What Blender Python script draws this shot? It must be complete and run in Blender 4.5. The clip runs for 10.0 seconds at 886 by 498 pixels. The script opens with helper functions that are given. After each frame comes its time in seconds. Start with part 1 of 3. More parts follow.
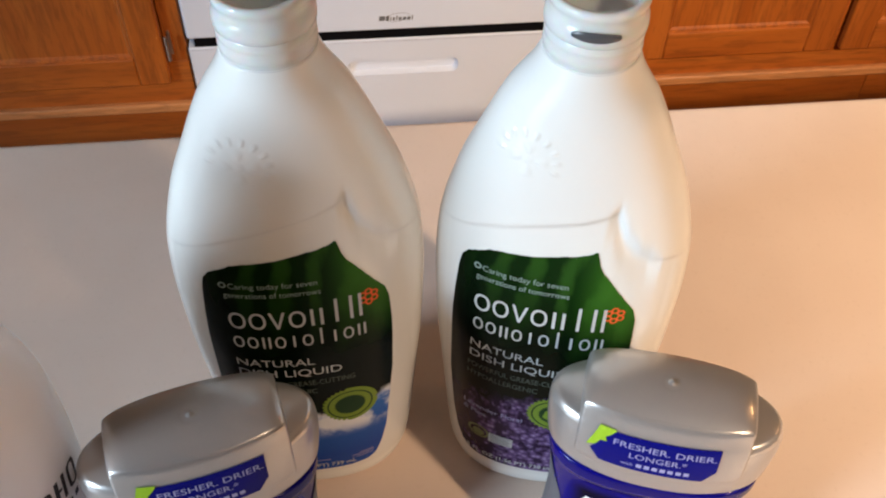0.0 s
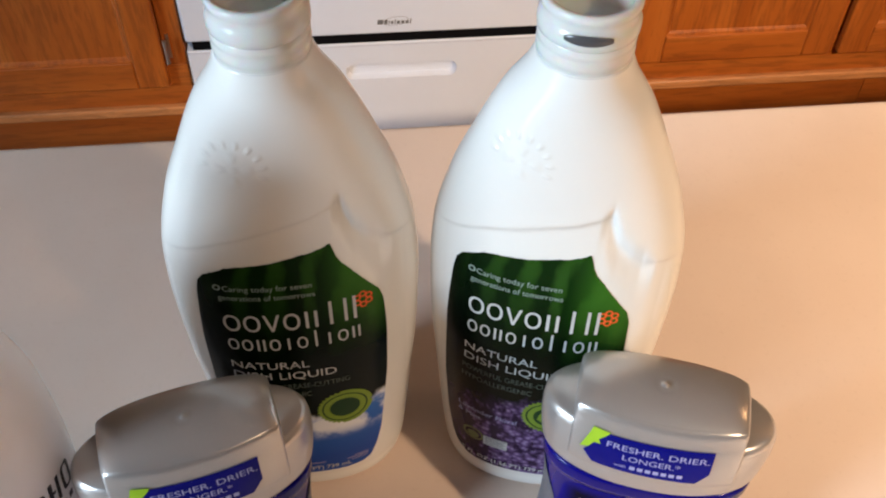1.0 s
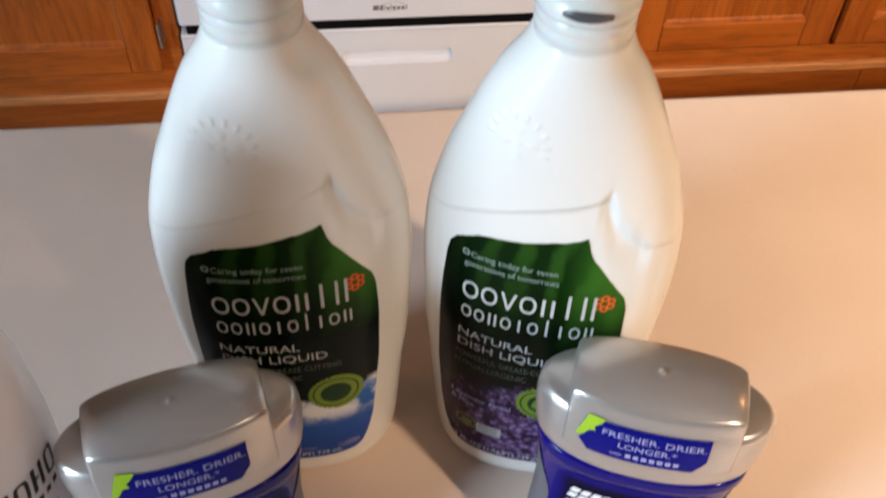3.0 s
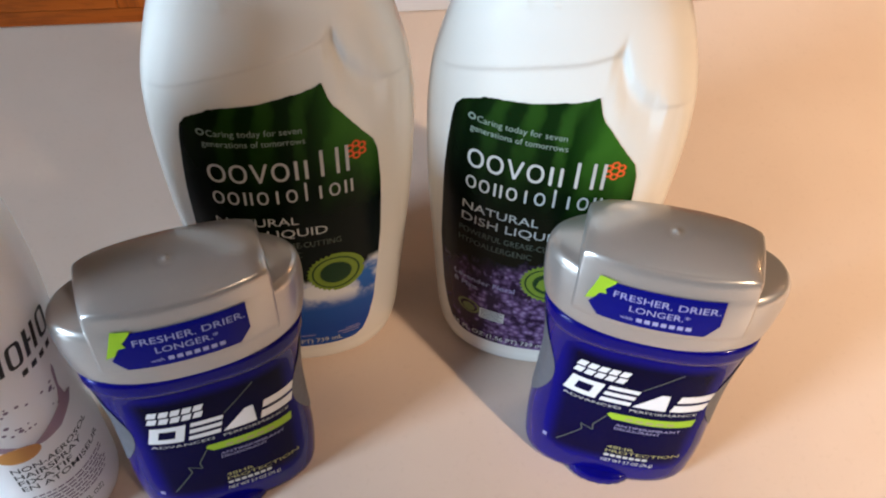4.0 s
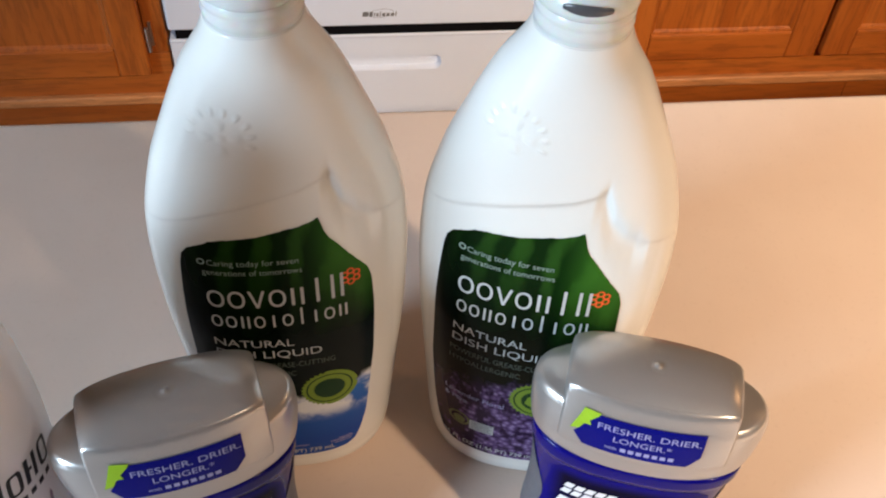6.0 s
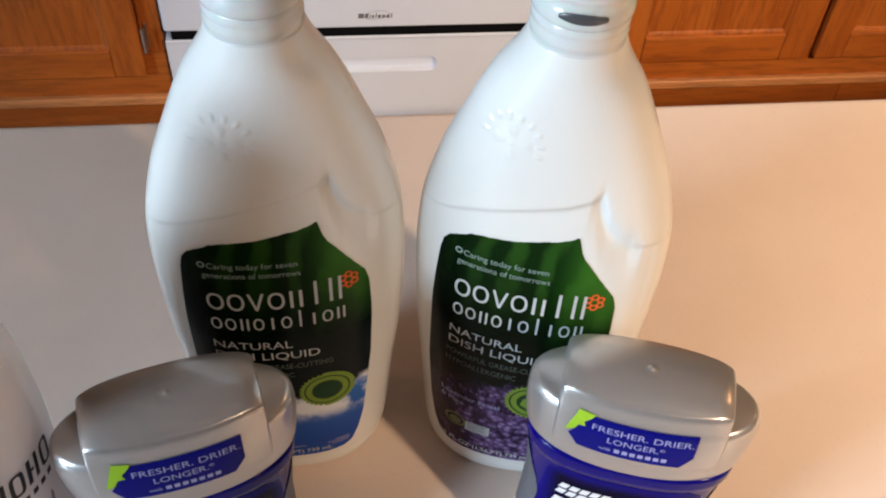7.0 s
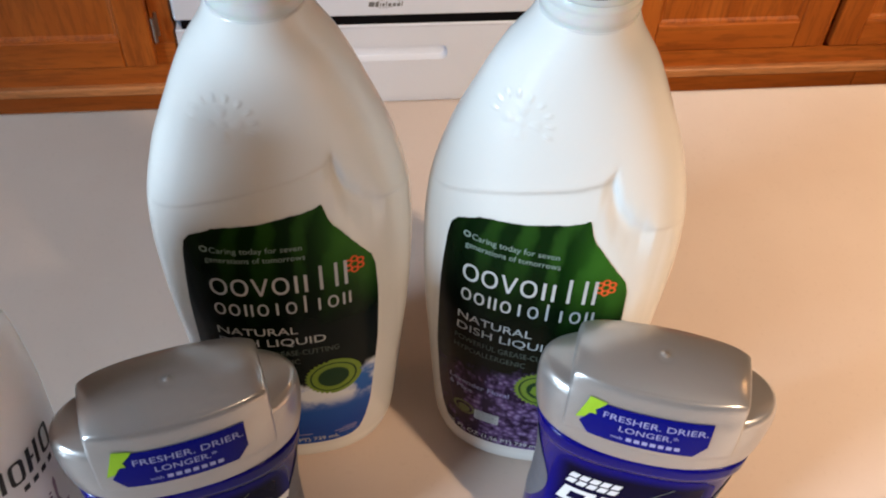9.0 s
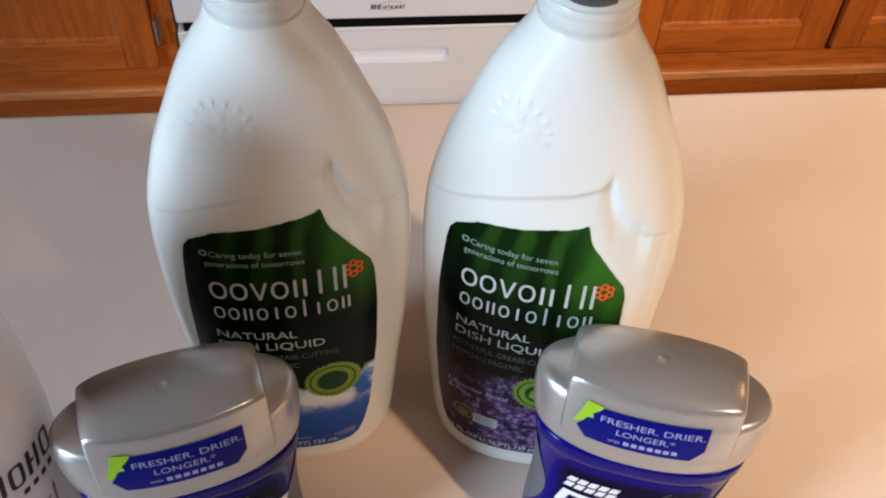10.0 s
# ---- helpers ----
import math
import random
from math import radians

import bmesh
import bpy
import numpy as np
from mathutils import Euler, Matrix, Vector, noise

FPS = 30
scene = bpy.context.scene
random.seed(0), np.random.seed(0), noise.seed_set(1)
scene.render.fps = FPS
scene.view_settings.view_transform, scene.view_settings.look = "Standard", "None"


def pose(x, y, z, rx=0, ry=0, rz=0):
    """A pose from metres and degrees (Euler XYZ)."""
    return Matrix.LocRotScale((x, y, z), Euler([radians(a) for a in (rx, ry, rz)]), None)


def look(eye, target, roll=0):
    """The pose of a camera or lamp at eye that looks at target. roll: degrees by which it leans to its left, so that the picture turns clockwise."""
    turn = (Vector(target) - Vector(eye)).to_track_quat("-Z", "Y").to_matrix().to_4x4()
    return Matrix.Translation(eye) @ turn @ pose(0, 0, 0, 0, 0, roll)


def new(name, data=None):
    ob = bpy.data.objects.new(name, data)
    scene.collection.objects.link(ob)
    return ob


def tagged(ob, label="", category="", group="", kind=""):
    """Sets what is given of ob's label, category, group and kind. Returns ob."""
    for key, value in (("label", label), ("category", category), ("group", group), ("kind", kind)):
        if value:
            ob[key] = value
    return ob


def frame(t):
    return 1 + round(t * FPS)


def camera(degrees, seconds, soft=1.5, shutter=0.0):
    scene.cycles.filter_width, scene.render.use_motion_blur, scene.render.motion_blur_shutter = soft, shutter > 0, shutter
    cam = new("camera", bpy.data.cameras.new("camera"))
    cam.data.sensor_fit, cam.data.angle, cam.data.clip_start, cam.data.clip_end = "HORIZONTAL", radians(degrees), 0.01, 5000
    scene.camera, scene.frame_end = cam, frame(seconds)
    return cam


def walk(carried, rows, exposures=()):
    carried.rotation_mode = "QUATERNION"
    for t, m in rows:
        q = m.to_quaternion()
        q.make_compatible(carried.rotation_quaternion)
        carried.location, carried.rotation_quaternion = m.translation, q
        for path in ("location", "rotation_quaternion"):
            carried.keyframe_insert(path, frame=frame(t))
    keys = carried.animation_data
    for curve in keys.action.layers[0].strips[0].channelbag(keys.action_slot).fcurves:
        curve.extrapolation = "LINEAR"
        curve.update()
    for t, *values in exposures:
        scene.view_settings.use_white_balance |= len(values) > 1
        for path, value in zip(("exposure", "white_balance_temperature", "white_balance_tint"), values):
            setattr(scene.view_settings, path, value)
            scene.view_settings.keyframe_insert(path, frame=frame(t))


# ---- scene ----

# ---------------------------------------------------------------- camera
cam = camera(50.2, 10.0, soft=2.1, shutter=0.5)
TOP = 0.91  # height of the countertop
PATH = [
    (0.0, 0.0009, -0.2655, 1.2455, 41.84, -0.74, -5.70),
    (0.5, 0.0015, -0.2661, 1.2460, 41.93, -0.77, -5.72),
    (1.0, 0.0023, -0.2663, 1.2459, 42.05, -0.80, -5.72),
    (1.5, 0.0028, -0.2665, 1.2464, 42.10, -0.95, -5.68),
    (2.0, 0.0034, -0.2667, 1.2465, 42.22, -1.01, -5.69),
    (2.5, 0.0038, -0.2664, 1.2455, 42.42, -1.13, -5.71),
    (3.0, 0.0028, -0.2636, 1.2402, 41.37, -1.36, -5.61),
    (3.2, 0.0014, -0.2676, 1.2336, 39.78, -1.65, -5.42),
    (4.3, -0.0028, -0.2766, 1.2147, 38.50, -1.90, -6.17),
    (4.5, -0.0030, -0.2762, 1.2151, 38.42, -2.01, -6.20),
    (5.0, -0.0027, -0.2727, 1.2195, 39.49, -2.06, -6.16),
    (5.5, 0.0017, -0.2625, 1.2364, 40.62, -1.87, -5.35),
    (5.7, 0.0005, -0.2646, 1.2368, 41.88, -1.98, -5.66),
    (7.0, -0.0016, -0.2688, 1.2410, 41.99, -2.61, -5.99),
    (7.5, -0.0010, -0.2678, 1.2397, 41.91, -2.43, -5.84),
    (8.0, 0.0006, -0.2668, 1.2373, 41.72, -2.06, -5.56),
    (8.5, -0.0008, -0.2659, 1.2347, 41.51, -2.20, -5.66),
    (9.0, 0.0001, -0.2661, 1.2348, 41.42, -2.07, -5.54),
    (9.5, 0.0010, -0.2660, 1.2361, 41.36, -2.08, -5.35),
    (10.0, 0.0011, -0.2664, 1.2363, 41.52, -2.02, -5.40),
]
walk(cam, [(t, pose(x, y, z, rx, ry, rz)) for t, x, y, z, rx, ry, rz in PATH],
     [(0.0, 0.02, 6650, 11), (2.5, 0.04, 6650, 11), (4.4, 0.02, 6450, 10), (5.5, 0.04, 6480, 10), (7.0, -0.05, 6480, 10), (10.0, -0.08, 6380, 10)])

# ---------------------------------------------------------------- light
world = bpy.data.worlds.new("world")
scene.world = world
world.use_nodes = True
wn = world.node_tree
sky = wn.nodes.new("ShaderNodeTexSky")
sky.sky_type, sky.sun_disc, sky.sun_elevation, sky.sun_rotation = "NISHITA", False, radians(40), radians(200)
wn.links.new(sky.outputs[0], wn.nodes["Background"].inputs[0])
wn.nodes["Background"].inputs[1].default_value = 0.1

WIN = (-3.0, -1.60, 1.93)  # middle of the window in the left wall
WIN_W, WIN_H = 0.86, 0.92
DOWN = (1.15, -1.66, 2.43)  # warm recessed downlight behind the camera
DOWN_AIM = (0.74, -0.165, 0.91)
KITCHEN = (1.95, 0.20, 2.28)  # warm ceiling bulb over the cooking side


def lamp(name, kind, energy, colour, m, **extra):
    data = bpy.data.lights.new(name, kind)
    data.energy, data.color = energy, colour
    for key, value in extra.items():
        if key == "size":
            data.shape, data.size = "RECTANGLE", value
        elif key == "size_y":
            data.size_y = value
        elif key == "spread":
            data.spread = radians(value)
        elif key == "cone":
            data.spot_size, data.spot_blend = radians(value), 1.0
        elif key == "radius":
            data.shadow_soft_size = value
    ob = new(name, data)
    ob.matrix_world = m
    return ob


lamp("window_daylight", "AREA", 29, (0.63, 0.815, 1.0), look((WIN[0] + 0.02, WIN[1], WIN[2]), (0.0, -0.10, 0.98)), size=WIN_W, size_y=WIN_H, spread=75)
lamp("downlight", "SPOT", 640, (1.0, 0.73, 0.49), look(DOWN, DOWN_AIM), radius=0.05, cone=41)
lamp("kitchen_bulb", "POINT", 9, (1.0, 0.53, 0.23), pose(*KITCHEN), radius=0.06)


# ---------------------------------------------------------------- materials
def material(name, colour, rough=0.5, metal=0.0, **more):
    m = bpy.data.materials.new(name)
    m.use_nodes = True
    b = m.node_tree.nodes["Principled BSDF"]
    b.inputs["Base Color"].default_value = (*colour, 1)
    b.inputs["Roughness"].default_value = rough
    b.inputs["Metallic"].default_value = metal
    for key, value in more.items():
        b.inputs[key.replace("_", " ")].default_value = value
    return m


class Nodes:
    """Short hand for building a node tree."""

    def __init__(self, m):
        self.tree, self.bsdf = m.node_tree, m.node_tree.nodes["Principled BSDF"]

    def make(self, kind, links=(), **values):
        n = self.tree.nodes.new(kind)
        for k, v in values.items():
            n.inputs[k.replace("_", " ")].default_value = v
        for k, v in dict(links).items():
            self.tree.links.new(v, n.inputs[k])
        return n

    def link(self, out, name):
        self.tree.links.new(out, self.bsdf.inputs[name])

    def coords(self, which="Object", scale=(1, 1, 1)):
        tc = self.tree.nodes.new("ShaderNodeTexCoord")
        mp = self.make("ShaderNodeMapping", {"Vector": tc.outputs[which]}, Scale=scale)
        return mp.outputs[0]

    def noise(self, vec, scale, detail=4.0, rough=0.55, distort=0.0):
        return self.make("ShaderNodeTexNoise", {"Vector": vec}, Scale=scale, Detail=detail, Roughness=rough, Distortion=distort).outputs["Fac"]

    def ramp(self, fac, stops):
        n = self.make("ShaderNodeValToRGB", {"Fac": fac})
        r = n.color_ramp
        while len(r.elements) < len(stops):
            r.elements.new(0.5)
        for e, (at, c) in zip(r.elements, stops):
            e.position, e.color = at, (*c, 1) if len(c) == 3 else c
        return n.outputs["Color"]

    def mix(self, fac, a, b, mode="MIX"):
        n = self.tree.nodes.new("ShaderNodeMix")
        n.data_type, n.blend_type = "RGBA", mode
        for sock, v in ((n.inputs[0], fac), (n.inputs[6], a), (n.inputs[7], b)):
            if isinstance(v, (int, float)):
                sock.default_value = v
            elif isinstance(v, tuple):
                sock.default_value = (*v, 1)
            else:
                self.tree.links.new(v, sock)
        return n.outputs[2]

    def step(self, value, lo, hi, to_lo=0.0, to_hi=1.0):
        n = self.tree.nodes.new("ShaderNodeMapRange")
        n.interpolation_type = "SMOOTHSTEP"
        self.tree.links.new(value, n.inputs[0])
        for i, v in enumerate((lo, hi, to_lo, to_hi)):
            n.inputs[i + 1].default_value = v
        return n.outputs[0]

    def math(self, op, a, b=0.0):
        n = self.tree.nodes.new("ShaderNodeMath")
        n.operation = op
        for sock, v in ((n.inputs[0], a), (n.inputs[1], b)):
            if isinstance(v, (int, float)):
                sock.default_value = v
            else:
                self.tree.links.new(v, sock)
        return n.outputs[0]

    def bump(self, height, strength, distance):
        n = self.make("ShaderNodeBump", {"Height": height}, Strength=strength, Distance=distance)
        self.link(n.outputs[0], "Normal")


def oak(name, along, tone=1.0, pale=0.0):
    """Golden oak with open grain along the axis given (0 x, 1 y, 2 z)."""
    m = material(name, (0.4, 0.2, 0.07), 0.36, Coat_Weight=0.14, Coat_Roughness=0.25)
    n = Nodes(m)
    scale = [9.0, 9.0, 9.0]
    scale[along] = 0.9
    info = n.tree.nodes.new("ShaderNodeObjectInfo")
    tc = n.tree.nodes.new("ShaderNodeTexCoord")
    off = n.make("ShaderNodeVectorMath", {0: tc.outputs["Object"], 1: info.outputs["Random"]})
    vec = n.make("ShaderNodeMapping", {"Vector": off.outputs[0]}, Scale=scale).outputs[0]
    broad = n.noise(vec, 1.6, 3, 0.5, 1.2)
    fine = n.noise(vec, 14.0, 5, 0.65, 0.6)
    c = n.ramp(broad, [(0.3, (0.40 * tone, 0.098 * tone, 0.013 * tone)), (0.55, (0.50 * tone, 0.134 * tone, 0.020 * tone)), (0.75, (0.58 * tone, 0.174 * tone, 0.029 * tone))])
    c = n.mix(pale, c, (0.66, 0.40, 0.19))
    pores = n.step(fine, 0.36, 0.58, 0.66, 1.0)
    shade = n.math("ADD", pores, n.math("MULTIPLY", info.outputs["Random"], 0.12))
    g = n.mix(1.0, c, n.ramp(shade, [(0.0, (0, 0, 0)), (1.0, (1, 1, 1))]), "MULTIPLY")
    n.link(g, "Base Color")
    n.link(n.step(fine, 0.35, 0.65, 0.46, 0.30), "Roughness")
    n.bump(fine, 0.25, 0.0012)
    return m


def laminate():
    m = material("beige_laminate", (0.70, 0.60, 0.50), 0.42)
    n = Nodes(m)
    vec = n.coords()
    cloud = n.noise(vec, 7.0, 4, 0.55)
    speck = n.noise(vec, 420.0, 2, 0.5)
    mid = n.noise(vec, 55.0, 3, 0.6)
    base = n.ramp(cloud, [(0.3, (0.71, 0.56, 0.465)), (0.7, (0.785, 0.64, 0.545))])
    base = n.mix(n.step(speck, 0.60, 0.72, 0.0, 0.07), base, (0.45, 0.33, 0.22))
    base = n.mix(n.step(mid, 0.66, 0.80, 0.0, 0.08), base, (0.55, 0.38, 0.24))
    n.link(base, "Base Color")
    n.link(n.step(mid, 0.3, 0.7, 0.36, 0.50), "Roughness")
    n.bump(speck, 0.06, 0.0004)
    return m


def painted(name, colour, rough, amount=0.05, scale=9.0):
    m = material(name, colour, rough)
    n = Nodes(m)
    vec = n.coords()
    f = n.noise(vec, scale, 5, 0.6)
    lo, hi = tuple(c * (1 - amount) for c in colour), tuple(min(1, c * (1 + amount)) for c in colour)
    n.link(n.ramp(f, [(0.3, lo), (0.7, hi)]), "Base Color")
    n.link(n.step(f, 0.3, 0.7, rough * 0.9, min(1, rough * 1.12)), "Roughness")
    n.bump(n.noise(vec, scale * 30, 2), 0.05, 0.0006)
    return m


def bottle_plastic():
    m = material("pearl_white_plastic", (0.81, 0.80, 0.755), 0.19, Specular_IOR_Level=0.6)
    n = Nodes(m)
    broad = n.noise(n.coords(), 9.0, 1, 0.4)
    n.link(n.mix(broad, (0.80, 0.785, 0.735), (0.825, 0.815, 0.772)), "Base Color")
    return m


def leaf_label(name, picture):
    """The printed front label: a leaf above, dark in the middle, a photograph below."""
    m = material(name, (0.02, 0.06, 0.02), 0.26, Specular_IOR_Level=0.07)
    n = Nodes(m)
    tc = n.tree.nodes.new("ShaderNodeTexCoord")
    sep = n.make("ShaderNodeSeparateXYZ", {0: tc.outputs["UV"]})
    x, y = sep.outputs[0], sep.outputs[1]
    warp = n.noise(tc.outputs["UV"], 5.0, 3)
    diag = n.math("ADD", n.math("MULTIPLY", x, 0.55), y)
    veins = n.math("SINE", n.math("ADD", n.math("MULTIPLY", n.math("SUBTRACT", x, n.math("MULTIPLY", y, 0.35)), 34.0), n.math("MULTIPLY", warp, 7.0)))
    veins = n.step(veins, -0.6, 1.0, 0.0, 1.0)
    leaf = n.mix(veins, (0.004, 0.020, 0.003), (0.020, 0.070, 0.009))
    bright = n.step(n.math("ADD", diag, n.math("MULTIPLY", warp, 0.25)), 0.95, 1.45, 0.0, 1.0)
    leaf = n.mix(bright, n.mix(0.75, leaf, (0.002, 0.007, 0.002)), leaf)
    leaf = n.mix(n.step(x, 0.62, 0.9, 0.0, 0.75), leaf, n.mix(bright, leaf, (0.045, 0.165, 0.018)))
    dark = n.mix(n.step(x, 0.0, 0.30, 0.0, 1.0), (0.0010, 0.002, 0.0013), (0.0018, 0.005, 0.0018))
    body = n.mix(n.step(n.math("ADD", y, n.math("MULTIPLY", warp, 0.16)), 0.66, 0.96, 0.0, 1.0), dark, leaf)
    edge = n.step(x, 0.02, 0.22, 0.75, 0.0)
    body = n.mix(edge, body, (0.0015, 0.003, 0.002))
    if picture == "sky":
        clouds = n.noise(n.make("ShaderNodeMapping", {"Vector": tc.outputs["UV"]}, Scale=(3.2, 5.5, 1)).outputs[0], 1.0, 7, 0.6, 0.25)
        sky_c = n.ramp(y, [(0.10, (0.012, 0.065, 0.33)), (0.42, (0.035, 0.17, 0.55))])
        band = n.math("MULTIPLY", n.step(y, 0.19, 0.27), n.step(x, 0.30, 0.55))
        pic = n.mix(n.math("MULTIPLY", n.step(clouds, 0.40, 0.56), band), sky_c, (0.78, 0.80, 0.82))
        wob = n.noise(tc.outputs["UV"], 9.0, 5)
        top = n.step(n.math("ADD", n.math("SUBTRACT", n.math("MULTIPLY", wob, 0.16), y), n.math("MULTIPLY", x, 0.05)), -0.25, -0.21)
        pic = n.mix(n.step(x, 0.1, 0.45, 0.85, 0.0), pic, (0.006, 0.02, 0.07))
    else:
        cells = n.make("ShaderNodeTexVoronoi", {"Vector": n.make("ShaderNodeMapping", {"Vector": tc.outputs["UV"]}, Scale=(1.0, 2.1, 1)).outputs[0]}, Scale=25.0, Randomness=1.0)
        petal = n.ramp(cells.outputs["Distance"], [(0.0, (0.36, 0.27, 0.46)), (0.45, (0.13, 0.072, 0.19)), (0.85, (0.022, 0.010, 0.032))])
        clump = n.noise(tc.outputs["UV"], 8.0, 4, 0.65)
        pic = n.mix(n.step(n.math("ADD", clump, n.math("MULTIPLY", x, 0.35)), 0.56, 0.66), (0.020, 0.008, 0.030), petal)
        green = n.math("MULTIPLY", n.step(x, 0.72, 0.85), n.step(y, 0.24, 0.14))
        pic = n.mix(green, pic, (0.13, 0.26, 0.03))
        wob = n.noise(tc.outputs["UV"], 11.0, 5)
        top = n.step(n.math("ADD", n.math("SUBTRACT", n.math("MULTIPLY", wob, 0.15), y), n.math("MULTIPLY", x, 0.10)), -0.31, -0.24)
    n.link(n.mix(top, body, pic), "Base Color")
    return m


def printed_panel():
    """Glossy dark printed field of the deodorant: navy that fades into the blue of its body."""
    m = material("navy_printed_panel", (0.01, 0.01, 0.1), 0.12, Specular_IOR_Level=0.025)
    n = Nodes(m)
    tc = n.tree.nodes.new("ShaderNodeTexCoord")
    sep = n.make("ShaderNodeSeparateXYZ", {0: tc.outputs["UV"]})
    x, y = sep.outputs[0], sep.outputs[1]
    f = n.noise(tc.outputs["UV"], 3.0, 3)
    d = n.math("ADD", n.math("MULTIPLY", y, 0.55), n.math("MULTIPLY", f, 0.35))
    core = n.ramp(d, [(0.15, (0.003, 0.002, 0.026)), (0.45, (0.003, 0.0025, 0.036)), (0.8, (0.001, 0.001, 0.007))])
    ex = n.math("MULTIPLY", n.step(x, 0.0, 0.12), n.step(x, 1.0, 0.90))
    ey = n.math("MULTIPLY", n.step(y, 0.0, 0.12), n.step(y, 1.0, 0.90))
    n.link(n.mix(n.math("MULTIPLY", ex, ey), (0.004, 0.003, 0.15), core), "Base Color")
    return m


def silver_plastic():
    m = material("satin_silver_plastic", (0.50, 0.48, 0.46), 0.28, 0.62, Coat_Weight=0.35, Coat_Roughness=0.12)
    n = Nodes(m)
    vec = n.coords()
    g = n.noise(vec, 40.0, 3)
    n.link(n.ramp(g, [(0.3, (0.475, 0.45, 0.43)), (0.7, (0.495, 0.47, 0.45))]), "Base Color")
    return m


OAK_Z, OAK_X = oak("oak_upright_grain", 2, 0.90), oak("oak_level_grain", 0, 0.90)
FLOOR_OAK = oak("oak_floorboard", 0, 0.70)
LEDGE_OAK = oak("pale_oak_ledge", 0, 1.0, 0.40)
LAMINATE = laminate()
WALL = painted("tan_wall", (0.60, 0.44, 0.29), 0.8)
CEIL = painted("ceiling_white", (0.66, 0.64, 0.60), 0.9)
ENAMEL = painted("white_enamel", (0.71, 0.765, 0.87), 0.14, 0.015)
BLACK = material("black_gap", (0.004, 0.004, 0.005), 0.7, Specular_IOR_Level=0.08)
GREY_INK = material("grey_ink", (0.16, 0.16, 0.17), 0.4, Specular_IOR_Level=0.1)
BRASS = material("antique_brass", (0.58, 0.53, 0.45), 0.30, 0.9)
PEARL = bottle_plastic()
CLEAR = material("cloudy_clear_plastic", (0.86, 0.84, 0.80), 0.20, Transmission_Weight=0.22, IOR=1.45, Subsurface_Weight=0.3, Subsurface_Scale=0.008)
INNER = material("grey_spout_inside", (0.07, 0.07, 0.075), 0.3)
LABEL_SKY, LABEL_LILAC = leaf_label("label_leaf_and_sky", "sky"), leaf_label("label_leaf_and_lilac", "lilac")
WHITE_INK = material("white_ink", (0.50, 0.52, 0.52), 0.4, Specular_IOR_Level=0.1)
PALE_INK = material("pale_grey_green_ink", (0.10, 0.12, 0.10), 0.4, Specular_IOR_Level=0.1)
ORANGE_INK = material("orange_ink", (0.80, 0.12, 0.03), 0.4, Specular_IOR_Level=0.1)
LIME_INK = material("lime_ink", (0.31, 0.50, 0.03), 0.35, Specular_IOR_Level=0.1)
DARK_LEAF_INK = material("dark_green_ink", (0.012, 0.045, 0.014), 0.4, Specular_IOR_Level=0.1)
MOSS_INK = material("moss_green_ink", (0.13, 0.14, 0.05), 0.4, Specular_IOR_Level=0.1)
BRIGHT_INK = material("silvery_white_ink", (0.80, 0.81, 0.84), 0.25)
GOLD_INK = material("pale_gold_ink", (0.36, 0.34, 0.15), 0.4, Specular_IOR_Level=0.1)
LAVENDER_INK = material("pale_lavender_ink", (0.34, 0.34, 0.56), 0.35, Specular_IOR_Level=0.1)
SAGE_INK = material("pale_sage_ink", (0.26, 0.34, 0.30), 0.4, Specular_IOR_Level=0.1)
OLIVE_INK = material("olive_lime_ink", (0.20, 0.30, 0.035), 0.35, Specular_IOR_Level=0.1)
STEEL_INK = material("faint_lilac_ink", (0.30, 0.29, 0.50), 0.4, Specular_IOR_Level=0.1)
BLUE = material("glossy_cobalt_plastic", (0.0028, 0.0022, 0.135), 0.14, Specular_IOR_Level=0.12)
BLUE_INK = material("blue_sticker", (0.004, 0.005, 0.15), 0.15, Specular_IOR_Level=0.12)
PANEL = printed_panel()
SILVER = silver_plastic()
GRIP = painted("grey_rubber_grip", (0.105, 0.108, 0.125), 0.5, 0.06, 200)
FROST = material("frosted_cream_plastic", (0.88, 0.86, 0.87), 0.28, Subsurface_Weight=0.85, Subsurface_Scale=0.03, Subsurface_Radius=(1.0, 0.95, 0.95))
BLACK_INK = material("black_ink", (0.008, 0.007, 0.008), 0.4, Specular_IOR_Level=0.25)
PLUM_INK = material("plum_ink", (0.20, 0.13, 0.20), 0.4, Specular_IOR_Level=0.1)
AMBER_INK = material("amber_ink", (0.62, 0.27, 0.05), 0.35)
BRONZE = material("lamp_metal", (0.30, 0.27, 0.23), 0.4, 0.8)
GLASS = material("window_glass", (1, 1, 1), 0.02, Transmission_Weight=1.0, IOR=1.45)


# ---------------------------------------------------------------- mesh helpers
def part(name, bm, mat, parent=None, label="", smooth=False):
    me = bpy.data.meshes.new(name)
    bmesh.ops.recalc_face_normals(bm, faces=bm.faces)
    bm.to_mesh(me)
    bm.free()
    me.materials.append(mat)
    if smooth:
        me.polygons.foreach_set("use_smooth", [True] * len(me.polygons))
    ob = new(name, me)
    if parent:
        ob.parent = parent
    return tagged(ob, label) if label else ob


def thing(name, m, label, category, group="", kind=""):
    ob = new(name)
    ob.empty_display_size = 0.05
    ob.matrix_world = m
    return tagged(ob, label, category, group, kind)


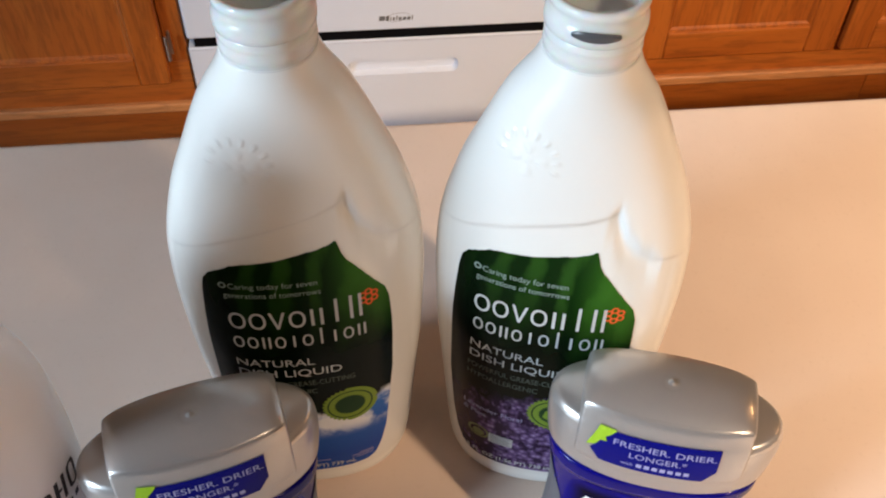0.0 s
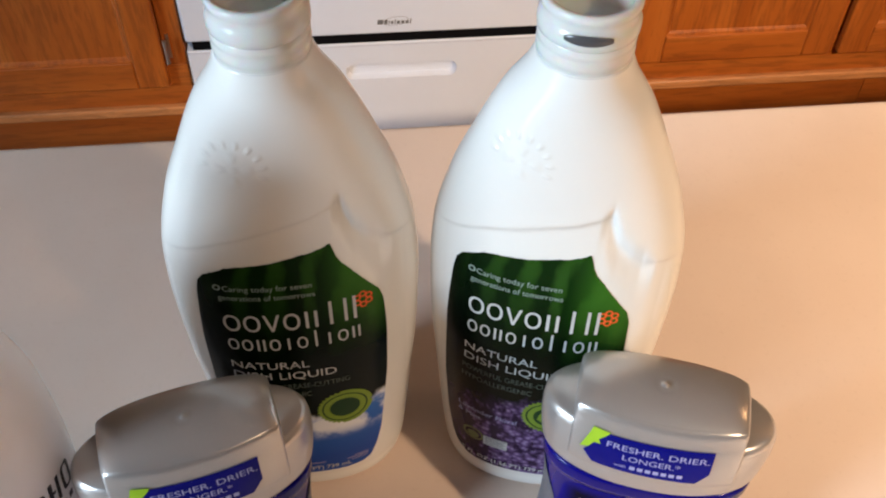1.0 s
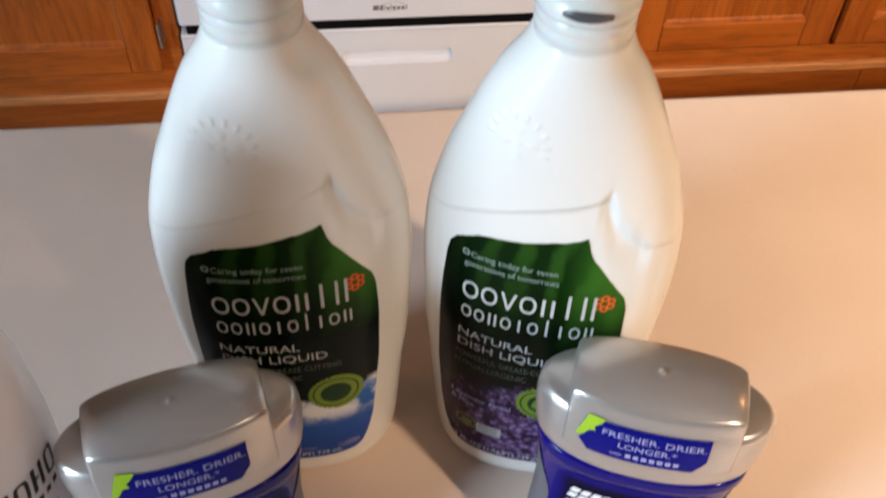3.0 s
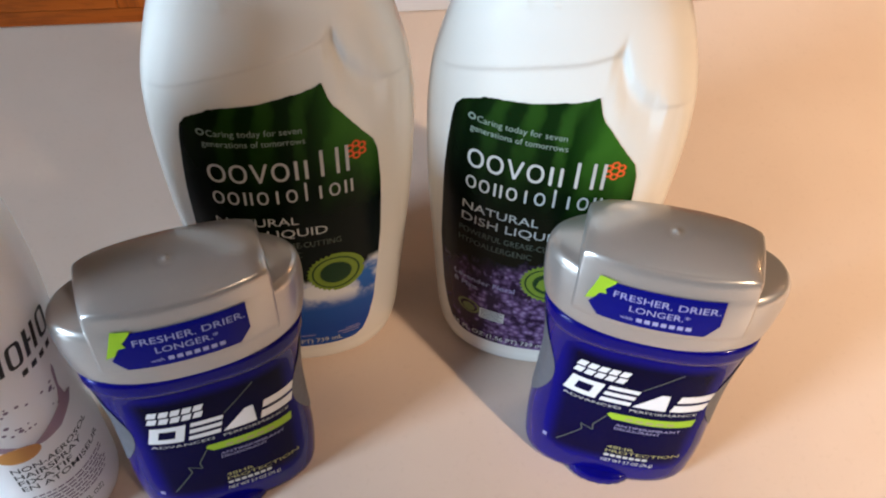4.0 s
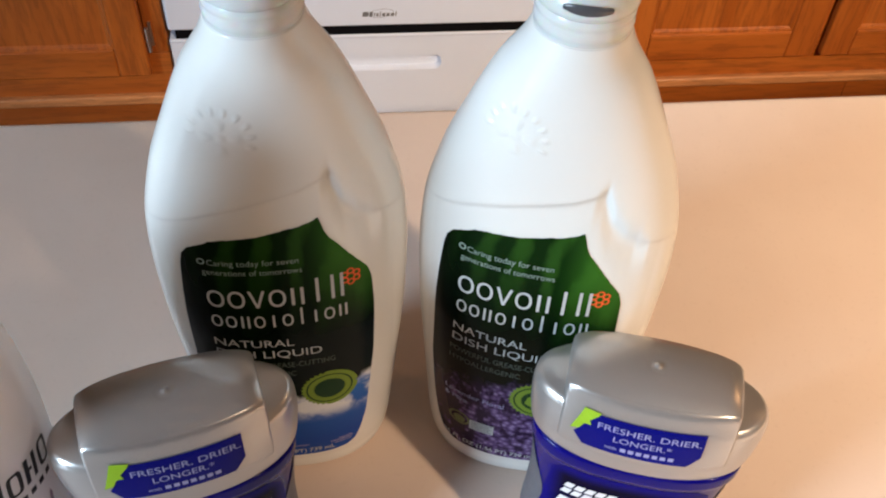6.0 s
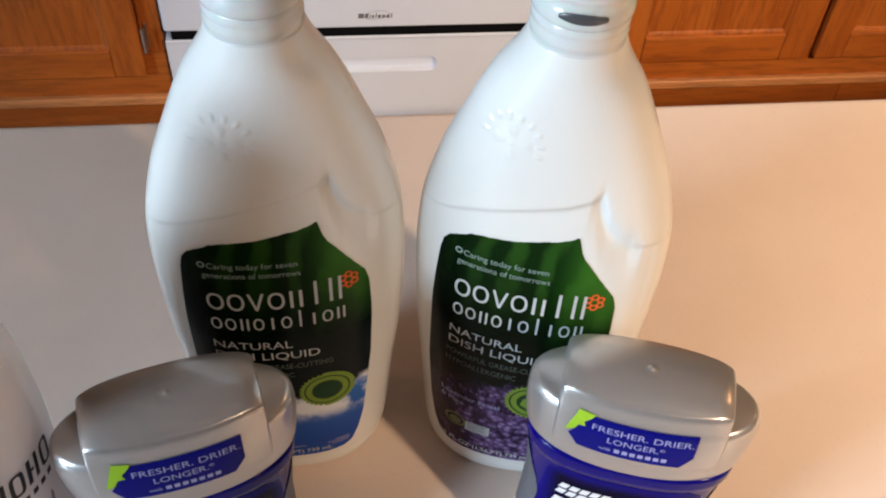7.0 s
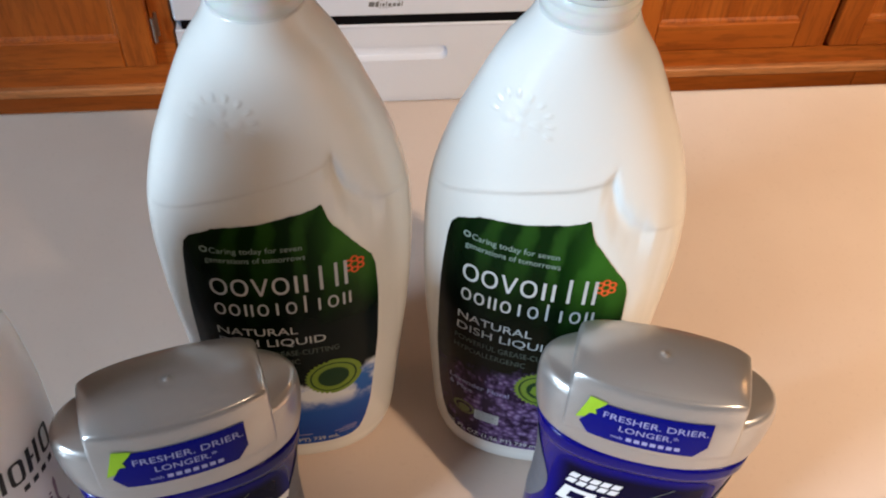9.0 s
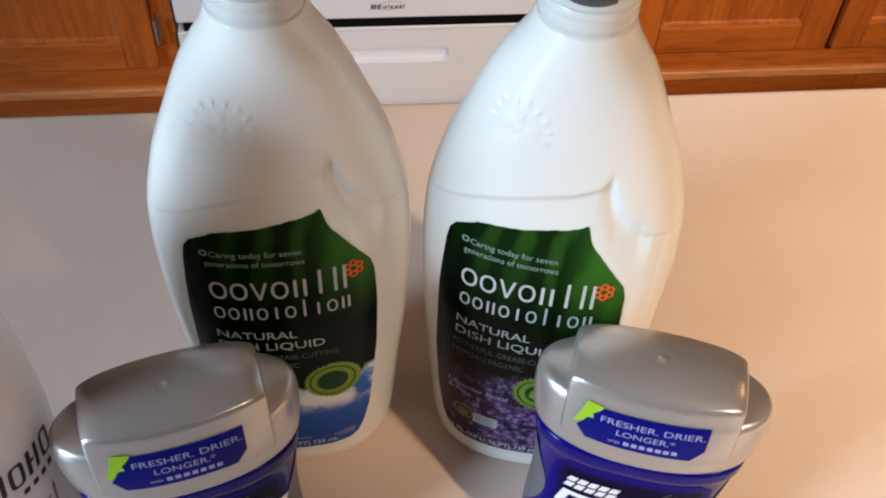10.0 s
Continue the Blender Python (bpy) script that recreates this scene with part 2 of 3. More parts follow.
def box(lo, hi, bevel=0.0, segments=2):
    bm = bmesh.new()
    vs = [bm.verts.new((x, y, z)) for x in (lo[0], hi[0]) for y in (lo[1], hi[1]) for z in (lo[2], hi[2])]
    for f in ((0, 1, 3, 2), (4, 6, 7, 5), (0, 4, 5, 1), (2, 3, 7, 6), (0, 2, 6, 4), (1, 5, 7, 3)):
        bm.faces.new([vs[i] for i in f])
    if bevel:
        bmesh.ops.bevel(bm, geom=list(bm.edges), offset=bevel, segments=segments, affect="EDGES", profile=0.5)
    return bm


def merge(*bms):
    out = bmesh.new()
    for bm in bms:
        me = bpy.data.meshes.new("tmp")
        bm.to_mesh(me)
        bm.free()
        out.from_mesh(me)
        bpy.data.meshes.remove(me)
    return out


def profile(xs, ys):
    """A smooth monotone curve through the points given."""
    xs, ys = np.array(xs, float), np.array(ys, float)
    h, d = np.diff(xs), np.diff(ys) / np.diff(xs)
    m = np.zeros(len(xs))
    for i in range(1, len(xs) - 1):
        if d[i - 1] * d[i] > 0:
            m[i] = 2 * d[i - 1] * d[i] / (d[i - 1] + d[i])
    m[0], m[-1] = d[0], d[-1]

    def at(x):
        x = min(max(x, xs[0]), xs[-1])
        i = min(int(np.searchsorted(xs, x, "right")) - 1, len(h) - 1)
        t = (x - xs[i]) / h[i]
        return float((1 + 2 * t) * (1 - t) ** 2 * ys[i] + t * (1 - t) ** 2 * h[i] * m[i] + t * t * (3 - 2 * t) * ys[i + 1] + t * t * (t - 1) * h[i] * m[i + 1])

    return at


def loft(rings, close_low=True, close_high=True):
    """Skin of closed rings, each a list of points of one length."""
    n = len(rings[0])
    verts = [p for ring in rings for p in ring]
    faces = [(j * n + i, j * n + (i + 1) % n, (j + 1) * n + (i + 1) % n, (j + 1) * n + i) for j in range(len(rings) - 1) for i in range(n)]
    if close_low:
        faces.append(tuple(range(n - 1, -1, -1)))
    if close_high:
        faces.append(tuple((len(rings) - 1) * n + i for i in range(n)))
    me = bpy.data.meshes.new("tmp")
    me.from_pydata(verts, [], faces)
    bm = bmesh.new()
    bm.from_mesh(me)
    bpy.data.meshes.remove(me)
    return bm


def lathe(rows, n=64, closed=True):
    return loft([[(r * math.cos(2 * math.pi * i / n), r * math.sin(2 * math.pi * i / n), z) for i in range(n)] for r, z in rows], closed, closed)


def oval(a, b, n, z, count):
    ring = []
    for i in range(count):
        c, s = math.cos(2 * math.pi * i / count), math.sin(2 * math.pi * i / count)
        ring.append((a * math.copysign(abs(c) ** (2 / n), c), b * math.copysign(abs(s) ** (2 / n), s), z))
    return ring


def shape(points):
    """A flat outline, drawn in the u, w plane."""
    bm = bmesh.new()
    bm.faces.new([bm.verts.new((x, y, 0)) for x, y in points])
    return bm


def bar(x0, y0, x1, y1, lean=0.0):
    return shape([(x0, y0), (x1, y0), (x1 + lean * (y1 - y0), y1), (x0 + lean * (y1 - y0), y1)])


def hoop(cx, cy, rx, ry, wide, n=20, power=2.0):
    """A flat ring."""
    bm = bmesh.new()
    rows = []
    for k in (0, 1):
        a, b = rx - k * wide, ry - k * wide
        rows.append([bm.verts.new((cx + p[0], cy + p[1], 0)) for p in oval(a, b, power, 0, n)])
    for i in range(n):
        bm.faces.new((rows[0][i], rows[0][(i + 1) % n], rows[1][(i + 1) % n], rows[1][i]))
    return bm


def words(body, x, y, size, width=None, lean=0.0, bold=0.0):
    """Flat lettering whose baseline starts at x, y; size is the height of the capitals, width the whole length."""
    cu = bpy.data.curves.new("words", "FONT")
    cu.body, cu.size, cu.shear, cu.offset = body, size / 0.69, lean, bold
    cu.resolution_u = 3
    ob = new("words", cu)
    me = bpy.data.meshes.new_from_object(ob.evaluated_get(bpy.context.evaluated_depsgraph_get()))
    bm = bmesh.new()
    bm.from_mesh(me)
    bpy.data.meshes.remove(me)
    bpy.data.objects.remove(ob)
    bpy.data.curves.remove(cu)
    xs = [v.co.x for v in bm.verts] or [0, 1]
    k = width / (max(xs) - min(xs)) if width else 1.0
    for v in bm.verts:
        v.co = ((v.co.x - min(xs)) * k + x, v.co.y + y, 0)
    return bm


def wrap(bm, place):
    """Lay flat artwork onto a surface: place(u, w) gives the point."""
    bmesh.ops.triangulate(bm, faces=list(bm.faces))
    for _ in range(5):
        long_ = [e for e in bm.edges if e.calc_length() > .0022]
        if not long_:
            break
        bmesh.ops.subdivide_edges(bm, edges=long_, cuts=1)
        bmesh.ops.triangulate(bm, faces=[f for f in bm.faces if len(f.verts) > 3])
    for v in bm.verts:
        v.co = place(v.co.x, v.co.y)
    return bm


def tilt(bm, cx, cy, degrees):
    c, s = math.cos(radians(degrees)), math.sin(radians(degrees))
    for v in bm.verts:
        x, y = v.co.x - cx, v.co.y - cy
        v.co = (cx + c * x - s * y, cy + s * x + c * y, 0)
    return bm


def patch(place, left, right, low, high, cols, rows):
    """A fitted sheet over a surface between low(u) and high(u), with its UV."""
    bm = bmesh.new()
    uv = bm.loops.layers.uv.new("UVMap")
    us = [left + (right - left) * (0.5 - 0.5 * math.cos(math.pi * i / cols)) for i in range(cols + 1)]
    grid, flat = [], {}
    w0, w1 = min(low(u) for u in us), max(high(u) for u in us)
    for u in us:
        col = []
        for j in range(rows + 1):
            w = low(u) + (high(u) - low(u)) * j / rows
            v = bm.verts.new(place(u, w))
            flat[v] = ((u - left) / (right - left), (w - w0) / (w1 - w0))
            col.append(v)
        grid.append(col)
    for i in range(cols):
        for j in range(rows):
            f = bm.faces.new((grid[i][j], grid[i + 1][j], grid[i + 1][j + 1], grid[i][j + 1]))
            for lp in f.loops:
                lp[uv].uv = flat[lp.vert]
    return bm


def line(xs, ys):
    return lambda x: float(np.interp(x, xs, ys))


# ---------------------------------------------------------------- room
WALL_Y = 1.150  # face of the base cabinets along the far wall
FRONT_Y = 1.130  # face of the range
room = (-3.0, 3.2, -3.4, 1.77, 2.45)  # x0, x1, y0, y1, height

fl = part("floor", box((room[0], room[2], -0.06), (room[1], room[3], -0.012)), FLOOR_OAK)
tagged(fl, "reddish brown oak strip floor", "floor", kind="structure")
ce = part("ceiling", box((room[0], room[2], room[4]), (room[1], room[3], room[4] + 0.1)), CEIL)
tagged(ce, "plain white painted ceiling", "ceiling", kind="structure")
for nm, lo, hi in (("wall_north", (room[0] - 0.12, room[3], 0), (room[1] + 0.12, room[3] + 0.12, room[4])),
                   ("wall_south", (room[0] - 0.12, room[2] - 0.12, 0), (room[1] + 0.12, room[2], room[4])),
                   ("wall_east", (room[1], room[2], 0), (room[1] + 0.12, room[3], room[4]))):
    tagged(part(nm, box(lo, hi), WALL), "tan painted plaster wall", "wall", kind="structure")
# the west wall goes round the window opening
wy0, wy1, wz0, wz1 = WIN[1] - WIN_W / 2, WIN[1] + WIN_W / 2, WIN[2] - WIN_H / 2, min(WIN[2] + WIN_H / 2, 2.40)
west = merge(*[box((room[0] - 0.12, a, c), (room[0], b, d)) for a, b, c, d in (
    (room[2], wy0, 0, room[4]), (wy1, room[3], 0, room[4]), (wy0, wy1, 0, wz0), (wy0, wy1, wz1, room[4]))])
tagged(part("wall_west", west, WALL), "tan painted plaster wall with a window", "wall", kind="structure")
win = thing("window_1", pose(room[0] - 0.06, WIN[1], WIN[2]), "white framed window letting in daylight", "window", kind="structure")
hw, hh = WIN_W / 2, (wz1 - wz0) / 2
part("window_frame", merge(box((-0.03, -hw, -hh), (0.03, -hw + 0.03, hh)), box((-0.03, hw - 0.03, -hh), (0.03, hw, hh)),
                           box((-0.03, -hw, -hh), (0.03, hw, -hh + 0.03)), box((-0.03, -hw, hh - 0.03), (0.03, hw, hh))), ENAMEL, win)
pane = part("pane", box((-0.003, -hw + 0.03, -hh + 0.03), (0.003, hw - 0.03, hh - 0.03)), GLASS, win)
pane.visible_shadow = False

can = thing("downlight", pose(DOWN[0], DOWN[1], room[4]), "recessed ceiling downlight with white trim ring", "lamp")
part("trim_ring", lathe([(0.075, -0.006), (0.085, -0.005), (0.088, 0.0)], 40, closed=False), ENAMEL, can)
fixture = thing("ceiling_lamp", pose(KITCHEN[0], KITCHEN[1], room[4]), "unseen bronze ceiling lamp, metal shade added to block upward light", "lamp")
part("stem", lathe([(0.008, -0.085), (0.008, 0.0)], 16), BRONZE, fixture)
# unseen cone added over the bulb to keep its light off the ceiling
ceiling_block = lathe([(0.150, -0.200), (0.147, -0.198), (0.040, -0.088), (0.030, -0.085)], 40, closed=False)
part("shade", ceiling_block, BRONZE, fixture, smooth=True)

# ---------------------------------------------------------------- counter with the things on it
EDGE_Y = 0.1268
counter = thing("kitchen_counter", pose(0, 0, 0), "beige speckled laminate kitchen counter on an oak base", "counter")
# unseen left end lengthened so it blocks window light from part of the range
slab = box((-1.02, -0.62, TOP - 0.038), (1.35, EDGE_Y, TOP), 0.004, 3)
part("countertop", slab, LAMINATE, counter, "beige speckled laminate top")
part("base_cabinet", box((-0.99, -0.57, 0.09), (1.32, EDGE_Y - 0.03, TOP - 0.038), 0.002), OAK_Z, counter, "golden oak base")
part("toe_board", box((-0.97, -0.50, 0.0), (1.30, EDGE_Y - 0.10, 0.09)), OAK_X, counter)


# ---------------------------------------------------------------- far run of cabinets and the range
def raised_door(parent, x0, x1, z0, z1, hinge_side=0):
    """A framed door with a raised panel."""
    y = WALL_Y - 0.019
    a, b, c, d = x0 + 0.0552, x1 - 0.0552, z0 + 0.0577, z1 - 0.0552
    bm = bmesh.new()
    rows = []
    for inset, dy in ((0.0, 0.0035), (0.0045, 0.0050), (0.0080, 0.0090), (0.0100, 0.0092)):
        rows.append([bm.verts.new(p) for p in ((a + inset, y + dy, c + inset), (b - inset, y + dy, c + inset), (b - inset, y + dy, d - inset), (a + inset, y + dy, d - inset))])
    for r0, r1 in zip(rows, rows[1:]):
        for i in range(4):
            bm.faces.new((r0[i], r0[(i + 1) % 4], r1[(i + 1) % 4], r1[i]))
    bm.faces.new(rows[-1])
    back = [bm.verts.new((p.co.x, WALL_Y - 0.002, p.co.z)) for p in rows[0]]
    for i in range(4):
        bm.faces.new((back[i], back[(i + 1) % 4], rows[0][(i + 1) % 4], rows[0][i]))
    door = part("door", bm, OAK_Z, parent, "raised panel oak door")
    for sx in (x0, x1 - 0.055):
        part("door_stile", box((sx, y, z0), (sx + 0.055, WALL_Y - 0.001, z1), 0.004), OAK_Z, door)
    part("door_rail", box((x0 + 0.0552, y + 0.0004, z0), (x1 - 0.0552, WALL_Y - 0.001, z0 + 0.0575), 0.003), OAK_X, door)
    part("door_rail", box((x0 + 0.0552, y + 0.0004, z1 - 0.055), (x1 - 0.0552, WALL_Y - 0.001, z1), 0.003), OAK_X, door)
    if hinge_side:
        hx = x1 + 0.008 if hinge_side > 0 else x0 - 0.008
        for hz in (z0 + 0.0785, z1 - 0.0785):
            pin = [[(hx + 0.0034 * math.cos(t), y - 0.001 + 0.0034 * math.sin(t), z) for t in np.linspace(0, 2 * math.pi, 12, endpoint=False)] for z in (hz - 0.024, hz + 0.024)]
            part("hinge", merge(loft(pin), box((min(hx, hx + hinge_side * 0.005), WALL_Y - 0.004, hz - 0.024), (max(hx, hx + hinge_side * 0.005), WALL_Y + 0.001, hz + 0.024), 0.0008)), BRASS, door, "antique brass hinge")
    return door


def base_unit(x0, x1, doors, label):
    """A base cabinet: carcass, face frame, ledge and doors given as (x0, x1, hinge side)."""
    unit = thing("base_cabinet", pose(0, 0, 0), label, "cabinet", "base cabinets along the far wall")
    part("body", box((x0, WALL_Y + 0.02, 0.105), (x1, WALL_Y + 0.60, 0.865)), OAK_Z, unit)
    cuts = [x0] + [c for c in (1.024,) if x0 < c < x1] + [x1]
    for a, b in zip(cuts, cuts[1:]):
        part("toe_board", box((a + 0.0006, WALL_Y + 0.030, 0.0), (b - 0.0006, WALL_Y + 0.045, 0.0965), 0.0006), FLOOR_OAK, unit, "reddish brown oak toe board")
    part("bottom_rail", box((x0, WALL_Y, 0.1165), (x1, WALL_Y + 0.02, 0.205), 0.0015), OAK_X, unit)
    part("top_rail", box((x0, WALL_Y, 0.825), (x1, WALL_Y + 0.02, 0.865), 0.0015), OAK_X, unit)
    part("ledge", box((x0, WALL_Y - 0.010, 0.0965), (x1, WALL_Y + 0.02, 0.1160), 0.004, 3), LEDGE_OAK, unit, "lighter oak bottom ledge")
    ends = [x0] + [v for d in doors for v in d[:2]] + [x1]
    for a, b in zip(ends[::2], ends[1::2]):
        part("stile", box((a, WALL_Y + 0.0006, 0.2055), (b, WALL_Y + 0.0206, 0.8245), 0.0015), OAK_Z, unit)
    for d in doors:
        raised_door(unit, d[0], d[1], 0.168, 0.80, d[2])
    return unit


base_unit(-1.28, -0.299, ((-1.23, -0.81, 0), (-0.775, -0.336, 1)), "golden oak base cabinet with raised panel doors")
base_unit(0.475, 1.40, ((0.512, 0.894, 0), (0.911, 1.36, 0)), "golden oak base cabinet lit warm, raised panel doors")
for a, b in ((-1.30, -0.299), (0.475, 1.42)):
    tagged(part("wall_countertop", box((a, WALL_Y - 0.025, 0.866), (b, WALL_Y + 0.61, 0.905), 0.004), LAMINATE), "beige laminate worktop over the far cabinets", "countertop")


def range_cooker():
    x0, x1 = -0.293, 0.469
    r = thing("range_cooker", pose(0, 0, 0), "white enamel kitchen range with a storage drawer", "range")
    part("body", box((x0 + 0.004, FRONT_Y + 0.035, 0.04), (x1 - 0.004, WALL_Y + 0.60, 0.90), 0.004), ENAMEL, r)
    part("door_gap", box((x0 + 0.012, FRONT_Y + 0.001, 0.2468), (x1 - 0.012, FRONT_Y + 0.034, 0.28)), BLACK, r, "black gap above the drawer")
    door = part("oven_door", box((x0, FRONT_Y, 0.2620), (x1, FRONT_Y + 0.034, 0.80), 0.006, 3), ENAMEL, r, smooth=False)
    part("door_glass", box((x0 + 0.14, FRONT_Y - 0.002, 0.42), (x1 - 0.14, FRONT_Y + 0.002, 0.66), 0.001), BLACK, door, "dark oven glass")
    # the maker's mark: a plain grey bar row with a swoosh
    marks = []
    x = 0.0405
    for w_, h_ in ((0.010, 0.0095), (0.0055, 0.0095), (0.002, 0.007), (0.004, 0.0065), (0.002, 0.0095), (0.0055, 0.0065), (0.0055, 0.0065), (0.0055, 0.0065), (0.002, 0.0095)):
        marks.append(bar(x, 0.2835, x + w_, 0.2835 + h_, 0.12))
        x += w_ + 0.0021
    marks.append(tilt(hoop(0.073, 0.2895, 0.022, 0.0085, 0.0007, 28), 0.073, 0.2895, 8))
    part("maker_mark", wrap(merge(*marks), lambda u, w: (u, FRONT_Y - 0.0006, w)), GREY_INK, door, "small grey mark")
    # drawer front with a recessed pull
    hx0, hx1, hz0, hz1 = -0.020, 0.1825, 0.1655, 0.1975
    xs, zs = (x0, hx0, hx1, x1), (0.030, hz0, hz1, 0.2450)
    bm = bmesh.new()
    y0 = FRONT_Y + 0.002
    for i in range(3):
        for j in range(3):
            if (i, j) != (1, 1):
                bm.faces.new([bm.verts.new(p) for p in ((xs[i], y0, zs[j]), (xs[i + 1], y0, zs[j]), (xs[i + 1], y0, zs[j + 1]), (xs[i], y0, zs[j + 1]))])
    rings = []
    for inset, dy in ((0.0, 0.0), (0.0002, 0.0), (0.0022, 0.004), (0.0060, 0.013)):
        pts = []
        a, b, c, d = hx0 + inset, hx1 - inset, hz0 + inset * 0.6, hz1 - inset
        rr = 0.0135 - inset if inset else 0.0
        for cx, cz, t0 in ((b - rr, d - rr, 0), (a + rr, d - rr, 90), (a + rr, c + rr, 180), (b - rr, c + rr, 270)):
            for k in range(9):
                t = radians(t0 + 11.25 * k)
                pts.append((cx + rr * math.cos(t), y0 + dy, cz + rr * math.sin(t)))
        rings.append(pts)
    bmesh.ops.remove_doubles(bm, verts=bm.verts, dist=1e-5)
    pull = loft(rings, close_low=False)
    drawer = part("drawer_front", merge(bm, box((x0, FRONT_Y + 0.0205, 0.030), (x1, FRONT_Y + 0.034, 0.2450)),
                                        box((x0, y0 - 0.004, 0.2395), (x1, FRONT_Y + 0.0200, 0.2465), 0.003, 3)), ENAMEL, r)
    part("finger_pull", pull, ENAMEL, drawer, "recessed white finger pull")
    for fx in (x0 + 0.06, x1 - 0.06):
        part("foot", box((fx - 0.02, FRONT_Y + 0.06, 0.0), (fx + 0.02, FRONT_Y + 0.10, 0.04)), BLACK, r)
    for i in range(4):
        cx, cy = x0 + 0.19 + 0.37 * (i % 2), WALL_Y + 0.17 + 0.26 * (i // 2)
        part("burner", lathe([(0.09, 0.90), (0.09, 0.904), (0.07, 0.91)], 32), BLACK, r).location = (cx, cy, 0)
    return r


range_cooker()

# ---------------------------------------------------------------- dish liquid bottles
W_ = [0, .0012, .004, .010, .03, .05, .085, .107, .122, .143, .160, .176, .185, .190]
half_width = profile(W_, [.0262, .0290, .0312, .0331, .0350, .0366, .0391, .0397, .0389, .0342, .0277, .0206, .0148, .0127])
half_depth = profile(W_, [.0200, .0222, .0240, .0256, .0270, .0275, .0270, .0236, .0214, .0186, .0168, .0148, .0135, .0127])
panel_edge = line([-.038, -.036, -.020, -.006, .006, .0125, .0150, .0162, .0185, .0228, .027, .033, .036], [.1275, .1285, .1350, .1393, .1425, .1452, .1466, .1430, .1372, .1318, .1290, .1275, .1270])


def squareness(w):
    return 2.3 - 0.3 * min(1.0, max(0.0, (w - .13) / .05))


def relief(u, w):
    """How far the front lies back: the label field below its curved edge, and a rayed emblem above it."""
    notch = min(1.0, max(0.0, (u - .0125) / .003)) * min(1.0, max(0.0, (.030 - u) / .004))
    notch *= math.exp(-(max(0.0, panel_edge(u) - w) / .009) ** 2)
    d = (0.0010 + .0021 * notch) / (1 + math.exp(-max(-30, min(30, (panel_edge(u) - w) / (.00035 + .0016 * notch)))))
    d *= min(1.0, max(0.0, (.0375 - abs(u)) / .004)) * min(1.0, max(0.0, (w - .004) / .006))
    ex, ew = u + .0121, w - .1612
    rr, th = math.hypot(ex, ew), math.atan2(ew, ex)
    if .0064 < rr < .0094 and th > -.5:
        d -= .00040 * max(0.0, math.sin(th * 15)) * math.sin((rr - .0064) / .003 * math.pi)
    if .0018 < rr < .0058:
        d -= .00032 * max(0.0, math.cos(th * 4)) * math.sin((rr - .0018) / .004 * math.pi)
    if rr < .0014:
        d -= .0002 * (1 - (rr / .0014) ** 2)
    return d


def bottle_front(u, w, out=0.0):
    n = squareness(w)
    k = max(0.0, 1 - min(1.0, abs(u) / half_width(w)) ** n) ** (1 / n)
    return (u, -half_depth(w) * k + relief(u, w) - out, w)


def bottle_shell():
    rings = []
    for w in [0, .0004, .0012, .0024] + list(np.linspace(.004, .1475, 172)) + list(np.linspace(.148, .178, 76)) + list(np.linspace(.1787, .190, 15)):
        ring = oval(half_width(w), half_depth(w), squareness(w), w, 340)
        rings.append([(x, y + (relief(x, w) if y < 0 else 0.0) * min(1.0, -y / half_depth(w) * 3 if y < 0 else 0), z) for x, y, z in ring])
    return loft(rings)


def label_sheet():
    top = line([-.0311, -.0307, -.0298, -.0289, -.0270, -.020, -.006, .0055, .0100, .0113, .0118, .0125, .0141, .0195, .0250, .0262, .0266],
               [.0950, .1040, .1150, .1195, .1222, .1258, .1276, .1300, .1315, .1322, .1305, .1275, .1243, .1168, .1092, .1045, .0950])
    low = line([-.0311, -.0295, -.0275, -.0250, -.0215, -.0180, .0090, .0150, .0181, .0205, .0227, .0260, .0266],
               [.0620, .0380, .0250, .0175, .0146, .0138, .0138, .0146, .0172, .0240, .0345, .0700, .0900])
    ragged = lambda u: top(u) + (.00045 * noise.noise((u * 330, 0, 3.0)) + .0003 * noise.noise((u * 900, 0, 7.0)) if abs(u) < .026 else 0)
    return patch(lambda u, w: bottle_front(u, w, .00018), -.0311, .0266, low, ragged, 110, 120)


def mark_row(kinds, x, y, h, x1, stroke, slope=0.0):
    """A brand word as a row of plain rings, bars and wedges, one shape each: it spells nothing."""
    out = []
    gap = (x1 - x) * 0.022
    ww = (x1 - x - gap * (len(kinds) - 1)) / len(kinds)
    for i, k in enumerate(kinds):
        cx = x + i * (ww + gap)
        yy = y + slope * (cx - x)
        if k == "o":
            out.append(hoop(cx + ww / 2, yy + h / 2, ww / 2, h / 2, stroke, 24, 2.2))
        elif k == "v":
            out.append(shape([(cx, yy + h), (cx + stroke * 1.1, yy + h), (cx + ww / 2, yy + stroke * 1.6), (cx + ww - stroke * 1.1, yy + h), (cx + ww, yy + h), (cx + ww / 2 + stroke * .5, yy), (cx + ww / 2 - stroke * .5, yy)]))
        else:
            for f in ((.22, .78) if k in "ML" else (.5,)):
                out.append(bar(cx + ww * f - stroke * .6, yy, cx + ww * f + stroke * .6, yy + h * (1.4 if k in "lL" else 1.0)))
    return out


def seal(cx, cy, r):
    pts = []
    for i in range(64):
        rr = r * (1.0 if i % 2 else 0.90)
        pts.append((cx + rr * math.cos(2 * math.pi * i / 64), cy + rr * math.sin(2 * math.pi * i / 64)))
    return shape(pts)


